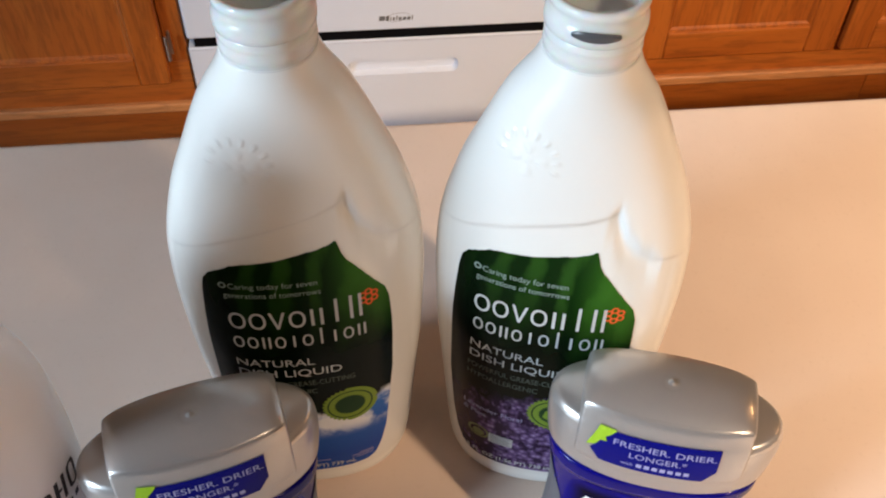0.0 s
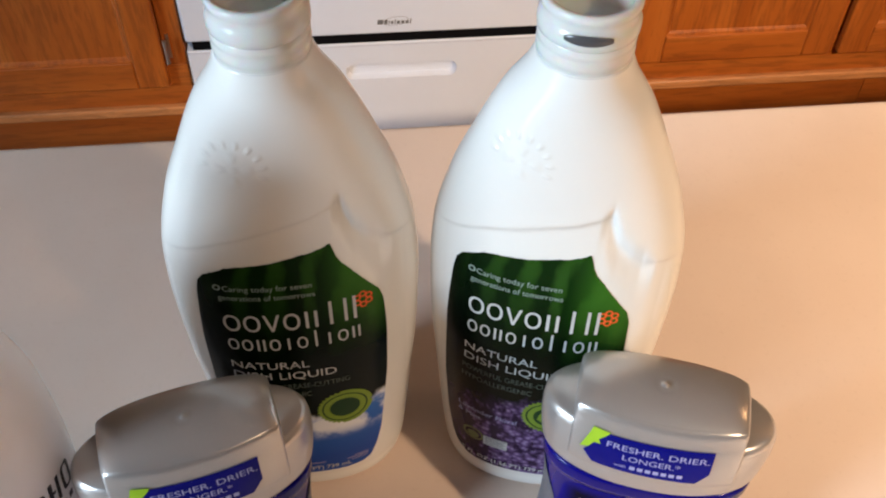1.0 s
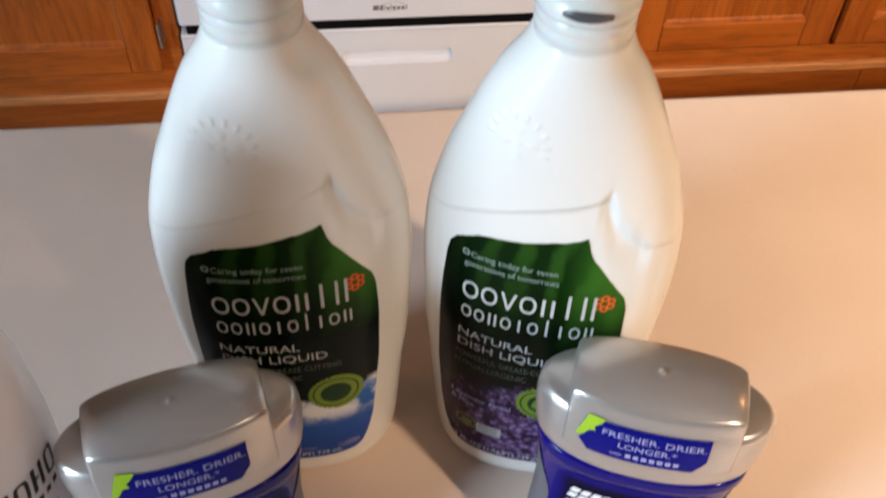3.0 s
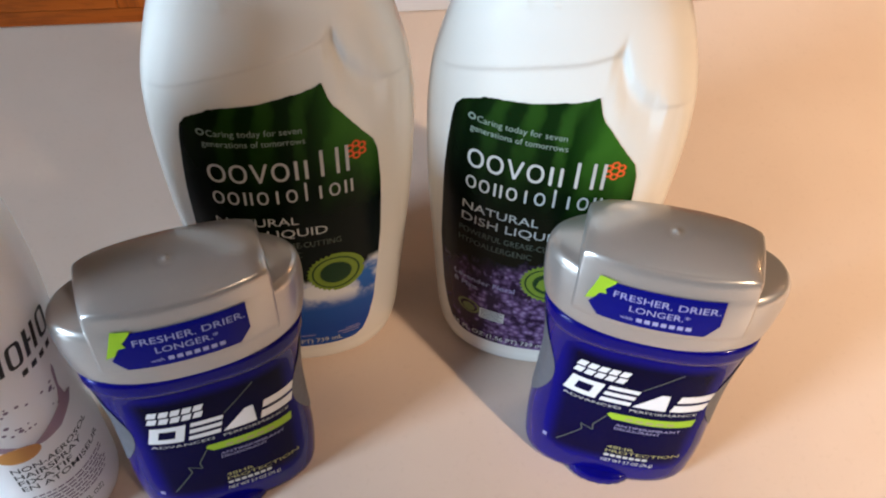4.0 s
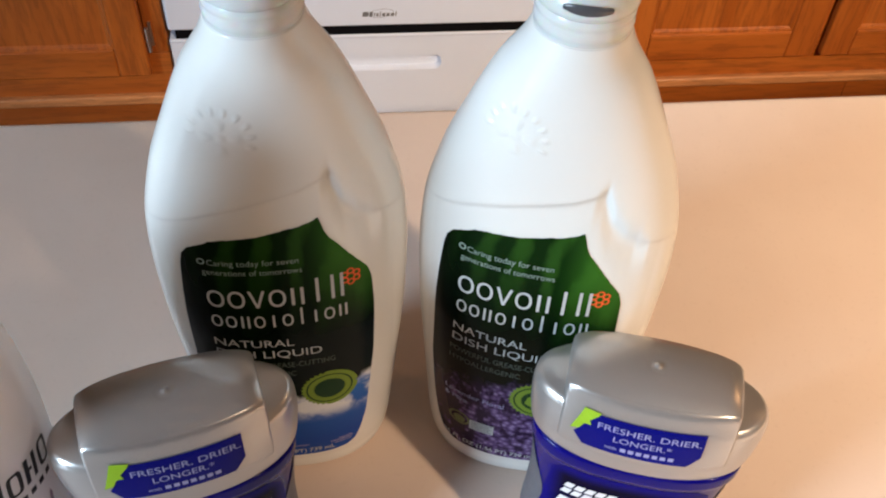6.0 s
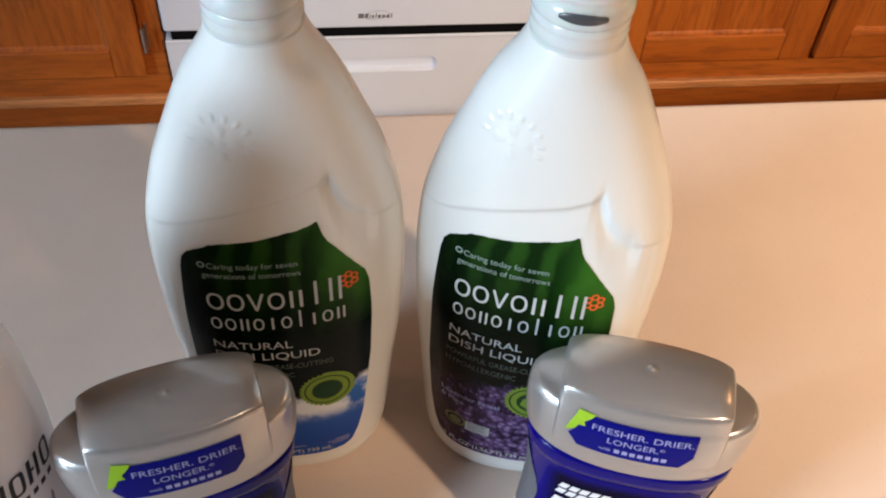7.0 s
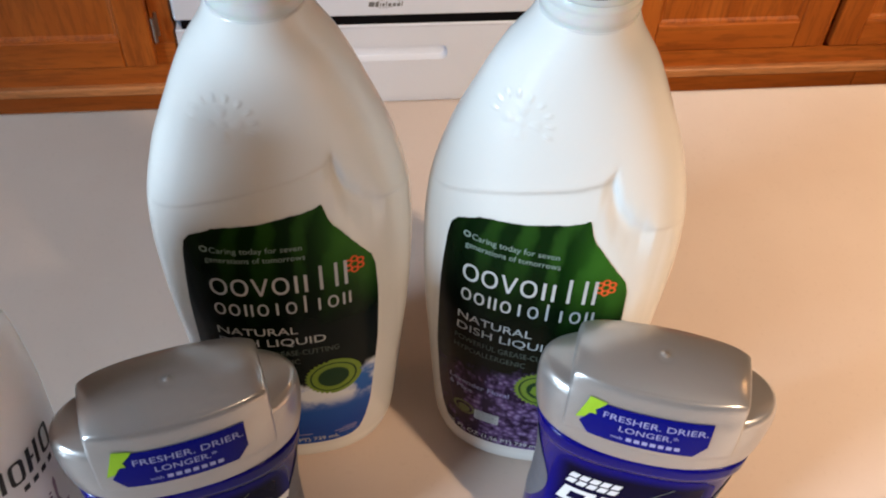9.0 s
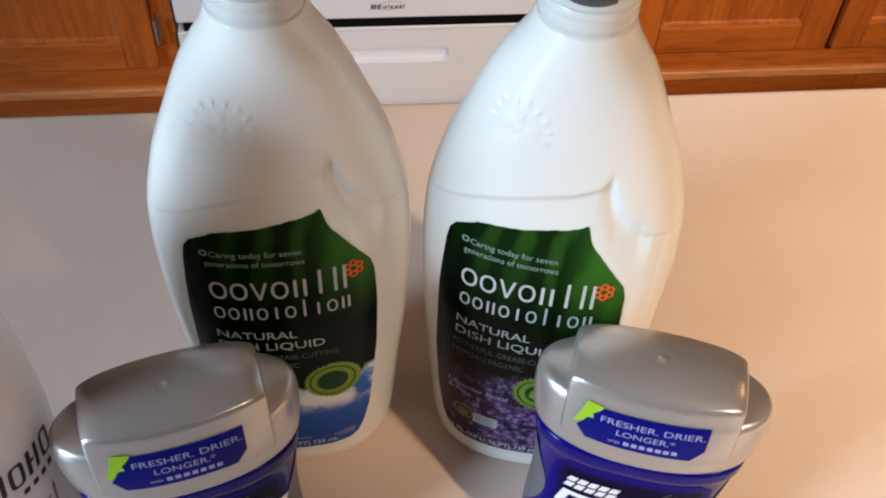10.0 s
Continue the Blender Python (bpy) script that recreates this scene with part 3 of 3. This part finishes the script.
def dish_bottle(m, label_mat, lilac, label):
    b = thing("dish_soap_bottle", m, label, "bottle", "dish soap bottles on the counter")
    part("body", bottle_shell(), PEARL, b, "pearly white plastic body", smooth=True)
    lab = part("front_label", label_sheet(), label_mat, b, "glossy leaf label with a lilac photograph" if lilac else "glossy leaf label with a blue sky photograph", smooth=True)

    def on(bm, mat, name, out=.00032, note=""):
        return part(name, wrap(bm, lambda u, w: bottle_front(u, w, out)), mat, lab, note)

    on(merge(words("Caring today for seven", -.0220, .1168, .0021, .0265), words("generations of tomorrows", -.0238, .1132, .0021, .0290),
             hoop(-.0236, .1180, .0012, .0012, .0005, 12)), SAGE_INK, "slogan")
    for bm in mark_row("oovoMlL", -.0238, .1004, .0066, .0179, .00082, .012) + mark_row("ooMoiolioM", -.0236, .0924, .0047, .0183, .00058, .016):
        on(bm, WHITE_INK, "brand_mark", note="white brand mark drawn as plain shapes")
    ring = [hoop(.0196 + .0021 * math.cos(radians(60 * i + 30)), .1076 + .0021 * math.sin(radians(60 * i + 30)), .00125, .00125, .00055, 10) for i in range(6)]
    on(merge(*ring), ORANGE_INK, "flower_mark", note="small orange ring of petals")
    on(words("NATURAL", -.0240, .0834, .0034, .0245), WHITE_INK, "product_name")
    on(words("DISH LIQUID", -.0240, .0778, .0036, .0330), WHITE_INK, "product_name")
    on(merge(words("POWERFUL GREASE-CUTTING", -.0245, .0722, .0026, .0375), words("HYPOALLERGENIC", -.0245, .0674, .0026, .0245)), PALE_INK, "product_note")
    sx, sw = (.0070, .0560) if lilac else (.0103, .0570)
    on(seal(sx, sw, .0098), OLIVE_INK, "seal", .00026, "lime green serrated seal")
    on(merge(hoop(sx, sw, .0080, .0080, .0006, 36), seal(sx, sw, .0056)), DARK_LEAF_INK, "seal_ring", .00034)
    on(shape([(sx - .0040, sw - .0018), (sx - .0015, sw - .0036), (sx + .0025, sw - .0030), (sx + .0042, sw + .0002), (sx + .0022, sw + .0024), (sx - .0012, sw + .0034), (sx - .0032, sw + .0018)]), OLIVE_INK if lilac else DARK_LEAF_INK, "seal_leaf", .00040)
    on(words("25 FL OZ (1.56 PT) 739 mL", -.0250, .0160, .0027, .0355, bold=.00003), WHITE_INK, "volume")
    if lilac:
        on(words("Lavender Floral", -.0252, .0480, .0025, .0215), LAVENDER_INK, "scent_name")
        on(words("& Mint", -.0252, .0440, .0025, .0085), LAVENDER_INK, "scent_name")
        on(bar(-.0150, .0285, -.0060, .0345), WHITE_INK, "small_print_box", .00034, "small white print box")
        on(merge(*[bar(-.0144, .0293 + .00105 * i, -.0066 - .001 * (i % 2), .0298 + .00105 * i) for i in range(5)]), GREY_INK, "small_print", .0004)
        on(merge(hoop(-.0190, .0325, .0042, .0040, .0010, 24), seal(-.0190, .0320, .0024)), MOSS_INK, "round_mark", .0003)
    else:
        on(merge(bar(.0090, .0205, .0172, .0211), bar(.0105, .0190, .0168, .0195), bar(.0120, .0218, .0170, .0223), bar(-.0070, .0212, .0010, .0217)), STEEL_INK, "small_print")
    cap = part("spout_cap", lathe([(.0122, .1882), (.0127, .1888), (.0128, .1897), (.0124, .1904), (.0127, .1911), (.0129, .1920), (.0128, .1934), (.0124, .1941), (.0128, .1949), (.0128, .1961), (.0124, .1967), (.0123, .1974), (.0103, .1974)], 72), CLEAR, b, "cloudy plastic collar of the pour cap", smooth=True)
    part("spout", lathe([(.0125, .1972), (.0131, .1978), (.0132, .1990), (.0131, .2010), (.0126, .2018), (.0122, .2030), (.0124, .2045), (.0128, .2052), (.0128, .2066), (.0122, .2072), (.0108, .2070), (.0103, .2050), (.0102, .1990), (.0097, .1976)], 72), CLEAR, cap, "cloudy clear plastic spout", smooth=True)
    part("neck", lathe([(.0099, .1895), (.0099, .1950), (.0094, .1960), (.0081, .1962)], 48), PEARL, cap, "white neck finish", smooth=True)
    if lilac:
        slot = [[(r * math.sin(t), -r * math.cos(t), .2009 + z * math.cos((t - .07) / .50 * math.pi / 2) ** 0.4) for t in np.linspace(-.40, .54, 16)] for r, z in ((.01300, -.0016), (.01345, -.0011), (.01345, .0011), (.01310, .0016))]
        bm = bmesh.new()
        g = [[bm.verts.new(p) for p in row] for row in slot]
        for r0, r1 in zip(g, g[1:]):
            for i in range(15):
                bm.faces.new((r0[i], r0[i + 1], r1[i + 1], r1[i]))
        part("spout_slot", bm, INNER, cap, "dark slot under the cap rim", smooth=True)
    return b


dish_bottle(pose(-0.0217, -0.0609, TOP, 0, 0, 3.9), LABEL_SKY, False, "white dish soap bottle with green leaf and sky label")
dish_bottle(pose(0.0608, -0.0691, TOP, 0, 0, -16.98), LABEL_LILAC, True, "white dish soap bottle with green leaf and lilac label")

# ---------------------------------------------------------------- deodorant sticks
CAP_N, BODY_N = 2.2, 2.6  # how square the plan of cap and body is
D_ = [0, .0006, .0018, .004, .020, .040, .055, .070, .079, .0805, .0825, .0855, .0866, .0870]
stick_width = profile(D_, [.0268, .0279, .0286, .0290, .0297, .0289, .0286, .0293, .0303, .0309, .0312, .0312, .0308, .0300])
stick_depth = profile(D_, [.0132, .0141, .0147, .0151, .0154, .0151, .0150, .0153, .0158, .0163, .0166, .0166, .0163, .0156])
C_ = [.0866, .0870, .0880, .095, .100, .106, .109]
cap_width = profile(C_, [.0313, .0319, .0322, .0330, .0332, .0327, .0318])
cap_depth = profile(C_, [.0163, .0168, .0169, .0164, .0157, .0143, .0131])


def stick_front(u, w, out=0.0):
    k = max(0.0, 1 - min(1.0, abs(u) / stick_width(w)) ** BODY_N) ** (1 / BODY_N)
    return (u, -stick_depth(w) * k - out, w)


def cap_front(u, w, out=0.0):
    k = max(0.0, 1 - min(1.0, abs(u) / (cap_width(w) + .0008)) ** CAP_N) ** (1 / CAP_N)
    return (u, -(cap_depth(w) + .0004) * k - out, w)


def cap_shell():
    """The lower part of the cap with its dropped shoulders."""
    rings = [oval(cap_width(w), cap_depth(w), CAP_N, w, 140) for w in np.linspace(.0866, .1035, 22)]
    a, b = cap_width(.1035), cap_depth(.1035)
    for t in np.linspace(8, 90, 12):
        s, c = math.sin(radians(t)), math.cos(radians(t))
        rings.append(oval(max(.0005, a - .0042 * (1 - c) - (.024 * max(0, (t - 60) / 30))), max(.0004, b - .0042 * (1 - c) - (.0095 * max(0, (t - 60) / 30))), CAP_N, .1035 + .0042 * s + .0008 * max(0, (t - 60) / 30), 140))
    return loft(rings)


def cap_plate():
    """The raised middle of the cap, from the front face over the domed top to the back."""
    half, r = .0236, .0022
    cols = [-half - .0004, -half - .0002] + list(np.linspace(-half, half, 121)) + [half + .0002, half + .0004]
    sink = [.0045, .0009] + [0] * 121 + [.0009, .0045]
    sink[2] = sink[-3] = .0003
    grid = []
    for u, drop in zip(cols, sink):
        crown = lambda v: .1170 - .0016 * (u / half) ** 2 - .0014 * (u / half) ** 10 - .0030 * (v / .0125) ** 2 - .0012 * (v / .0125) ** 6
        pts = []
        lim = lambda w: -cap_front(u, w)[1] - min(drop, .002)
        for w in np.linspace(.0915, .1075, 16):
            pts.append((u, -lim(w) + max(0.0, (.0945 - w)) * .25, w))
        v_edge = lim(.1075) - .0006
        z_in = crown(v_edge - r)
        for t in np.linspace(18, 90, 6):
            pts.append((u, -(v_edge - r + r * math.cos(radians(t))), .1075 + (z_in - .1075) * math.sin(radians(t)) - drop))
        for v in np.linspace(-(v_edge - r), v_edge - r, 72)[1:-1]:
            d = math.hypot(u + .0003, v)
            pip = .0006 * max(0.0, 1 - (d / .0012) ** 2) ** 1.5 - .00010 * math.exp(-((d - .0022) / .0008) ** 2)
            pts.append((u, v, crown(v) + pip - drop))
        pts += [(p[0], -p[1], p[2]) for p in reversed(pts[:22])]
        grid.append(pts)
    bm = bmesh.new()
    g = [[bm.verts.new(p) for p in col] for col in grid]
    for c0, c1 in zip(g, g[1:]):
        for i in range(len(c0) - 1):
            bm.faces.new((c0[i], c1[i], c1[i + 1], c0[i + 1]))
    bm.faces.new(list(reversed(g[0])))
    bm.faces.new(g[-1])
    return bm


def side_grip(sign):
    """A lens-shaped rubber pad over one narrow side."""
    bm = bmesh.new()
    rows = []
    for i in range(25):
        f = i / 24
        w = .030 + .048 * f
        reach = (math.sin(math.pi * f) ** 0.55) * 0.0052 + .0001
        a, b = stick_width(w), stick_depth(w)
        row = []
        for j in range(13):
            y = (j / 12 * 2 - 1) * (b * .50 + reach * .6)
            y = max(-b * .97, min(b * .97, y)) * (math.sin(math.pi * f) ** 0.4)
            x = a * max(0.0, 1 - (abs(y) / b) ** BODY_N) ** (1 / BODY_N)
            row.append(bm.verts.new((sign * (x + .0004), y, w)))
        rows.append(row)
    for r0, r1 in zip(rows, rows[1:]):
        for j in range(12):
            bm.faces.new((r0[j], r0[j + 1], r1[j + 1], r1[j]))
    return bm


def deodorant(m, label):
    d = thing("deodorant_stick", m, label, "deodorant", "deodorant sticks on the counter")
    body = part("body", loft([oval(stick_width(w), stick_depth(w), BODY_N, w, 140) for w in [0, .0006, .0018] + list(np.linspace(.004, .078, 40)) + list(np.linspace(.079, .0870, 14))]), BLUE, d, "glossy cobalt blue plastic body", smooth=True)
    cap = part("cap", cap_shell(), SILVER, d, "satin silver plastic cap", smooth=True)
    part("raised_top", cap_plate(), SILVER, cap, smooth=True)
    for s in (-1, 1):
        part("side_grip", side_grip(s), GRIP, body, "grey rubber side grip", smooth=True)
    # turning wheel at the foot
    wheel = []
    for z, k in ((.0006, .96), (.0014, 1.0), (.0046, 1.0), (.0056, .94)):
        wheel.append([(-.0012 + .0112 * k * math.cos(t), -.0116 + .0064 * k * math.sin(t) * (1 + .02 * math.sin(20 * t)), z) for t in np.linspace(0, 2 * math.pi, 72, endpoint=False)])
    part("turning_wheel", loft(wheel), BLUE, body, "ribbed blue turning wheel", smooth=True)
    pan = part("front_panel", patch(lambda u, w: stick_front(u, w, .00012), -.0235, .0248,
                                   line([-.0235, -.021, -.015, .02, .0235, .0248], [.024, .0150, .0130, .0120, .0150, .022]),
                                   line([-.0235, -.0225, -.018, .02, .0240, .0248], [.062, .0745, .0785, .0785, .0745, .066]), 50, 40), PANEL, d, "glossy navy printed panel", smooth=True)

    def on(bm, mat, name, out=.00024, note=""):
        return part(name, wrap(bm, lambda u, w: stick_front(u, w, out)), mat, pan, note)

    # brand marks: slanted blocks
    for x, y in ((-.0180, .0668), (-.0186, .0630)):
        for i in range(5):
            on(bar(x + i * .0032, y, x + i * .0032 + .0025, y + .0030, .35), BRIGHT_INK, "brand_mark", note="slanted white blocks of a brand mark")
    lean = lambda pts: shape([(a + (c - .0520) * .22, c) for a, c in pts])
    y0, y1, t = .0512, .0604, .0024
    slab = lambda a, b, c, d: lean([(a, c), (b, c), (b, d), (a, d)])
    broad = (
        [slab(-.0200, -.0100, y0, y0 + t), slab(-.0200, -.0100, y1 - t, y1), slab(-.0200, -.0174, y0 + t, y1 - t), slab(-.0126, -.0100, y0 + t, y1 - t)],
        [slab(-.0086, .0008, y0 + k * .0036, y0 + k * .0036 + .0021) for k in range(3)],
        [lean([(.0016, y0), (.0118, y0), (.0096, y1), (.0072, y1)])],
        [slab(.0130, .0232, y0, y0 + .0038), slab(.0130, .0228, y0 + .0054, y1)],
    )
    for pieces in broad:
        on(merge(*pieces), BRIGHT_INK, "brand_mark", note="broad white brand mark drawn as plain shapes")
    on(merge(words("ADVANCED", -.0200, .0482, .0014, .0185), words("PERFORMANCE", .0012, .0482, .0014, .0205)), WHITE_INK, "slogan")
    on(shape([(-.0030, .0417), (-.0050, .0440), (-.0042, .0455), (.0222, .0455), (.0218, .0414)]), LIME_INK, "green_bar", .00028, "lime green bar")
    for i in range(5):
        on(bar(.0008 + .0032 * i, .0425, .0031 + .0032 * i, .0439, .2), GOLD_INK, "scent_mark", .0004)
    on(merge(words("ANTIPERSPIRANT", -.0014, .0378, .0014, .0205), words("DEODORANT", -.0014, .0357, .0014, .0145)), STEEL_INK, "product_name")
    on(merge(words("48HR", -.0017, .0235, .0019, .0088), words("PROTECTION", -.0017, .0208, .0019, .0240)), GOLD_INK, "claim")
    for i in range(7):
        on(bar(-.0018 + .0021 * i, .0180, -.0002 + .0021 * i, .0196), WHITE_INK, "claim_mark")
    on(words("NET WT 2.7 OZ (76 g)", -.0022, .0142, .0020, .0172, bold=.00003), WHITE_INK, "net_weight")
    on(merge(bar(-.0229, .0175, -.0221, .0197), bar(-.0220, .0175, -.0216, .0197)), STEEL_INK, "small_mark")

    def streak(pts, t=.00018):
        out = []
        for (x0, y0), (x1, y1) in zip(pts, pts[1:]):
            L = math.hypot(x1 - x0, y1 - y0)
            nx, ny = -(y1 - y0) / L * t, (x1 - x0) / L * t
            for k in range(4):
                a, b = k / 4, (k + 1) / 4
                q = [(x0 + (x1 - x0) * f, y0 + (y1 - y0) * f) for f in (a, b)]
                out.append(shape([(q[0][0] - nx, q[0][1] - ny), (q[1][0] - nx, q[1][1] - ny), (q[1][0] + nx, q[1][1] + ny), (q[0][0] + nx, q[0][1] + ny)]))
        return merge(*out)

    on(merge(streak([(-.0182, .0195), (-.0112, .0312), (-.0118, .0345), (-.0078, .0325), (-.0082, .0358), (-.0050, .0428)]), streak([(.0030, .0612), (.0128, .0730)])), PALE_INK, "lightning_line", .0002)
    # sticker on the cap
    st = part("cap_sticker", wrap(merge(*[shape(q) for q in (
        [(-.0165, .0953), (.0126, .0953), (.0158, .0995), (.0158, .1078), (-.0140, .1078), (-.0195, .0990)],)]), lambda u, w: cap_front(u, w, .0003)), BLUE_INK, cap, "blue sticker")

    def up(bm, mat, name, out=.00045, note=""):
        return part(name, wrap(bm, lambda u, w: cap_front(u, w, out)), mat, cap, note)

    up(shape([(-.0207, .1000), (-.0182, .1012), (-.0172, .1034), (-.0152, .1038), (-.0158, .1052), (-.0136, .1074), (-.0130, .1084), (-.0178, .1086)]), LIME_INK, "green_burst", .0005, "lime green burst")
    LAV = LAVENDER_INK
    up(words("FRESHER. DRIER.", -.0134, .1037, .0020, .0284), LAV, "claim")
    up(words("LONGER.*", -.0085, .1003, .0020, .0160), LAV, "claim")
    for i in range(7):
        up(bar(-.0060 + .0022 * i, .0971, -.0045 + .0022 * i, .0985), LAV, "claim_mark")
    up(words("with", -.0104, .0972, .0012, .0034), LAV, "claim")
    return d


deodorant(pose(-0.0500, -0.1238, TOP, 0, 0, 13.72), "blue deodorant stick with silver cap in shade")
deodorant(pose(0.0819, -0.1260, TOP, 0, 0, -18.37), "blue deodorant stick with silver cap in warm light")

# ---------------------------------------------------------------- hairspray bottle
H_ = [0, .0008, .003, .008, .03, .05, .07, .09, .11, .125, .136, .146, .153, .160, .166]
spray_radius = profile(H_, [.0185, .0198, .0205, .0209, .0212, .0207, .0215, .0230, .0239, .0237, .0222, .0190, .0158, .0125, .0110])


def spray_front(s, w, out=0.0):
    """s runs round the bottle in metres from the side that faces the camera's left."""
    r = spray_radius(w) + out
    a = s / .0207
    return (r * math.sin(a), -r * math.cos(a), w)


def hairspray():
    h = thing("hairspray_bottle", pose(-0.1085, -0.1238, TOP), "frosted cream hairspray bottle with black print", "bottle")
    body = part("body", lathe([(spray_radius(w), w) for w in [0, .0008, .002, .004, .008] + list(np.linspace(.012, .166, 60))], 96), FROST, h, smooth=True)
    cap = part("pump_cap", lathe([(.0112, .166), (.0118, .167), (.0118, .188), (.0110, .1905), (.0085, .192)], 48), FROST, h, "cream pump cap", smooth=True)
    part("collar", lathe([(.0122, .1655), (.0126, .166), (.0126, .1695), (.0122, .170)], 48), FROST, cap)

    def on(bm, mat, name, out=.0002, note=""):
        return part(name, wrap(bm, lambda u, w: spray_front(u, w, out)), mat, body, note)

    for i in range(7):
        x = -.0045 + .0051 * i
        on(merge(bar(x, .0945, x + .0013, .1045, .12), bar(x + .0012, .0990, x + .0028, .1003, .12), bar(x + .0027, .0945, x + .0039, .1045, .12)) if i % 2 else tilt(hoop(x + .0026, .0995, .0021, .0050, .0011, 16, 4), x, .0995, -6), BLACK_INK, "brand_mark", note="black shapes of a brand mark")
    for i in range(4):
        on(bar(.0180 + .0029 * i, .0892, .0197 + .0029 * i, .0916, .12), BLACK_INK, "brand_mark")
    for i, (tx, wd) in enumerate((("NON-AEROSOL", .0272), ("HAIRSPRAY", .0218), ("FIXATIF", .0165), ("EN ATOMISEUR", .0285))):
        on(words(tx, .0024, .0462 - .0036 * i, .0026, wd, bold=.00003), BLACK_INK, "product_name")
    small = []
    rng = random.Random(4)
    for i in range(7):
        x = .0036
        end = .0300 - .004 * rng.random()
        while x < end:
            ln = .001 + .002 * rng.random()
            small.append(bar(x, .0305 - .0019 * i, min(x + ln, end), .0312 - .0019 * i))
            x += ln + .0005
    on(merge(*small), PLUM_INK, "small_print")
    on(words("252 mL (8.5 FL OZ)", .0034, .0128, .0026, .0195), BLACK_INK, "volume")
    # amber disc with a violet splash
    on(shape([(.0070 + .0064 * math.cos(t), .0555 + .0042 * math.sin(t)) for t in np.linspace(0, 2 * math.pi, 28, endpoint=False)]), AMBER_INK, "amber_disc", note="amber disc")
    on(merge(shape([(.0110, .0570), (.0150, .0560), (.0210, .0565), (.0270, .0610), (.0292, .0650), (.0265, .0662), (.0256, .0720), (.0264, .0800), (.0260, .0830), (.0252, .0800), (.0247, .0715), (.0230, .0655), (.0170, .0610)]),
             shape([(.0020, .0605), (.0045, .0590), (.0080, .0600), (.0040, .0630), (.0012, .0670), (.0008, .0640)])), material("violet_splash_ink", (0.33, 0.22, 0.30), 0.4), "splash", note="violet splash print")
    drops = []
    for i in range(22):
        x, y, r = .0060 + .0180 * rng.random(), .0660 + .0150 * rng.random(), .0003 + .0005 * rng.random()
        drops.append(shape([(x + r * math.cos(t), y + r * math.sin(t)) for t in np.linspace(0, 2 * math.pi, 8, endpoint=False)]))
    on(merge(*drops), PLUM_INK, "drops")
    return h


hairspray()

# ---------------------------------------------------------------- floorboards, last
boards = {}
rng = random.Random(11)
for row in range(14):
    y0 = 0.16 + row * 0.0826
    x = -1.5 - rng.random() * 0.5
    if row == 12:
        x = 1.064 - 0.9 * 3
    while x < 1.9:
        ln = 0.9 if row == 12 else rng.choice((0.6, 0.75, 0.9, 1.05))
        if ln not in boards:
            bm = box((0.0007, 0.0006, -0.012), (ln - 0.0007, 0.082, 0.0), 0.0008, 1)
            me = bpy.data.meshes.new("floorboard")
            bm.to_mesh(me)
            bm.free()
            me.materials.append(FLOOR_OAK)
            boards[ln] = me
        ob = new("floorboard", boards[ln])
        ob.location = (x, y0, 0)
        ob.parent = fl
        x += ln
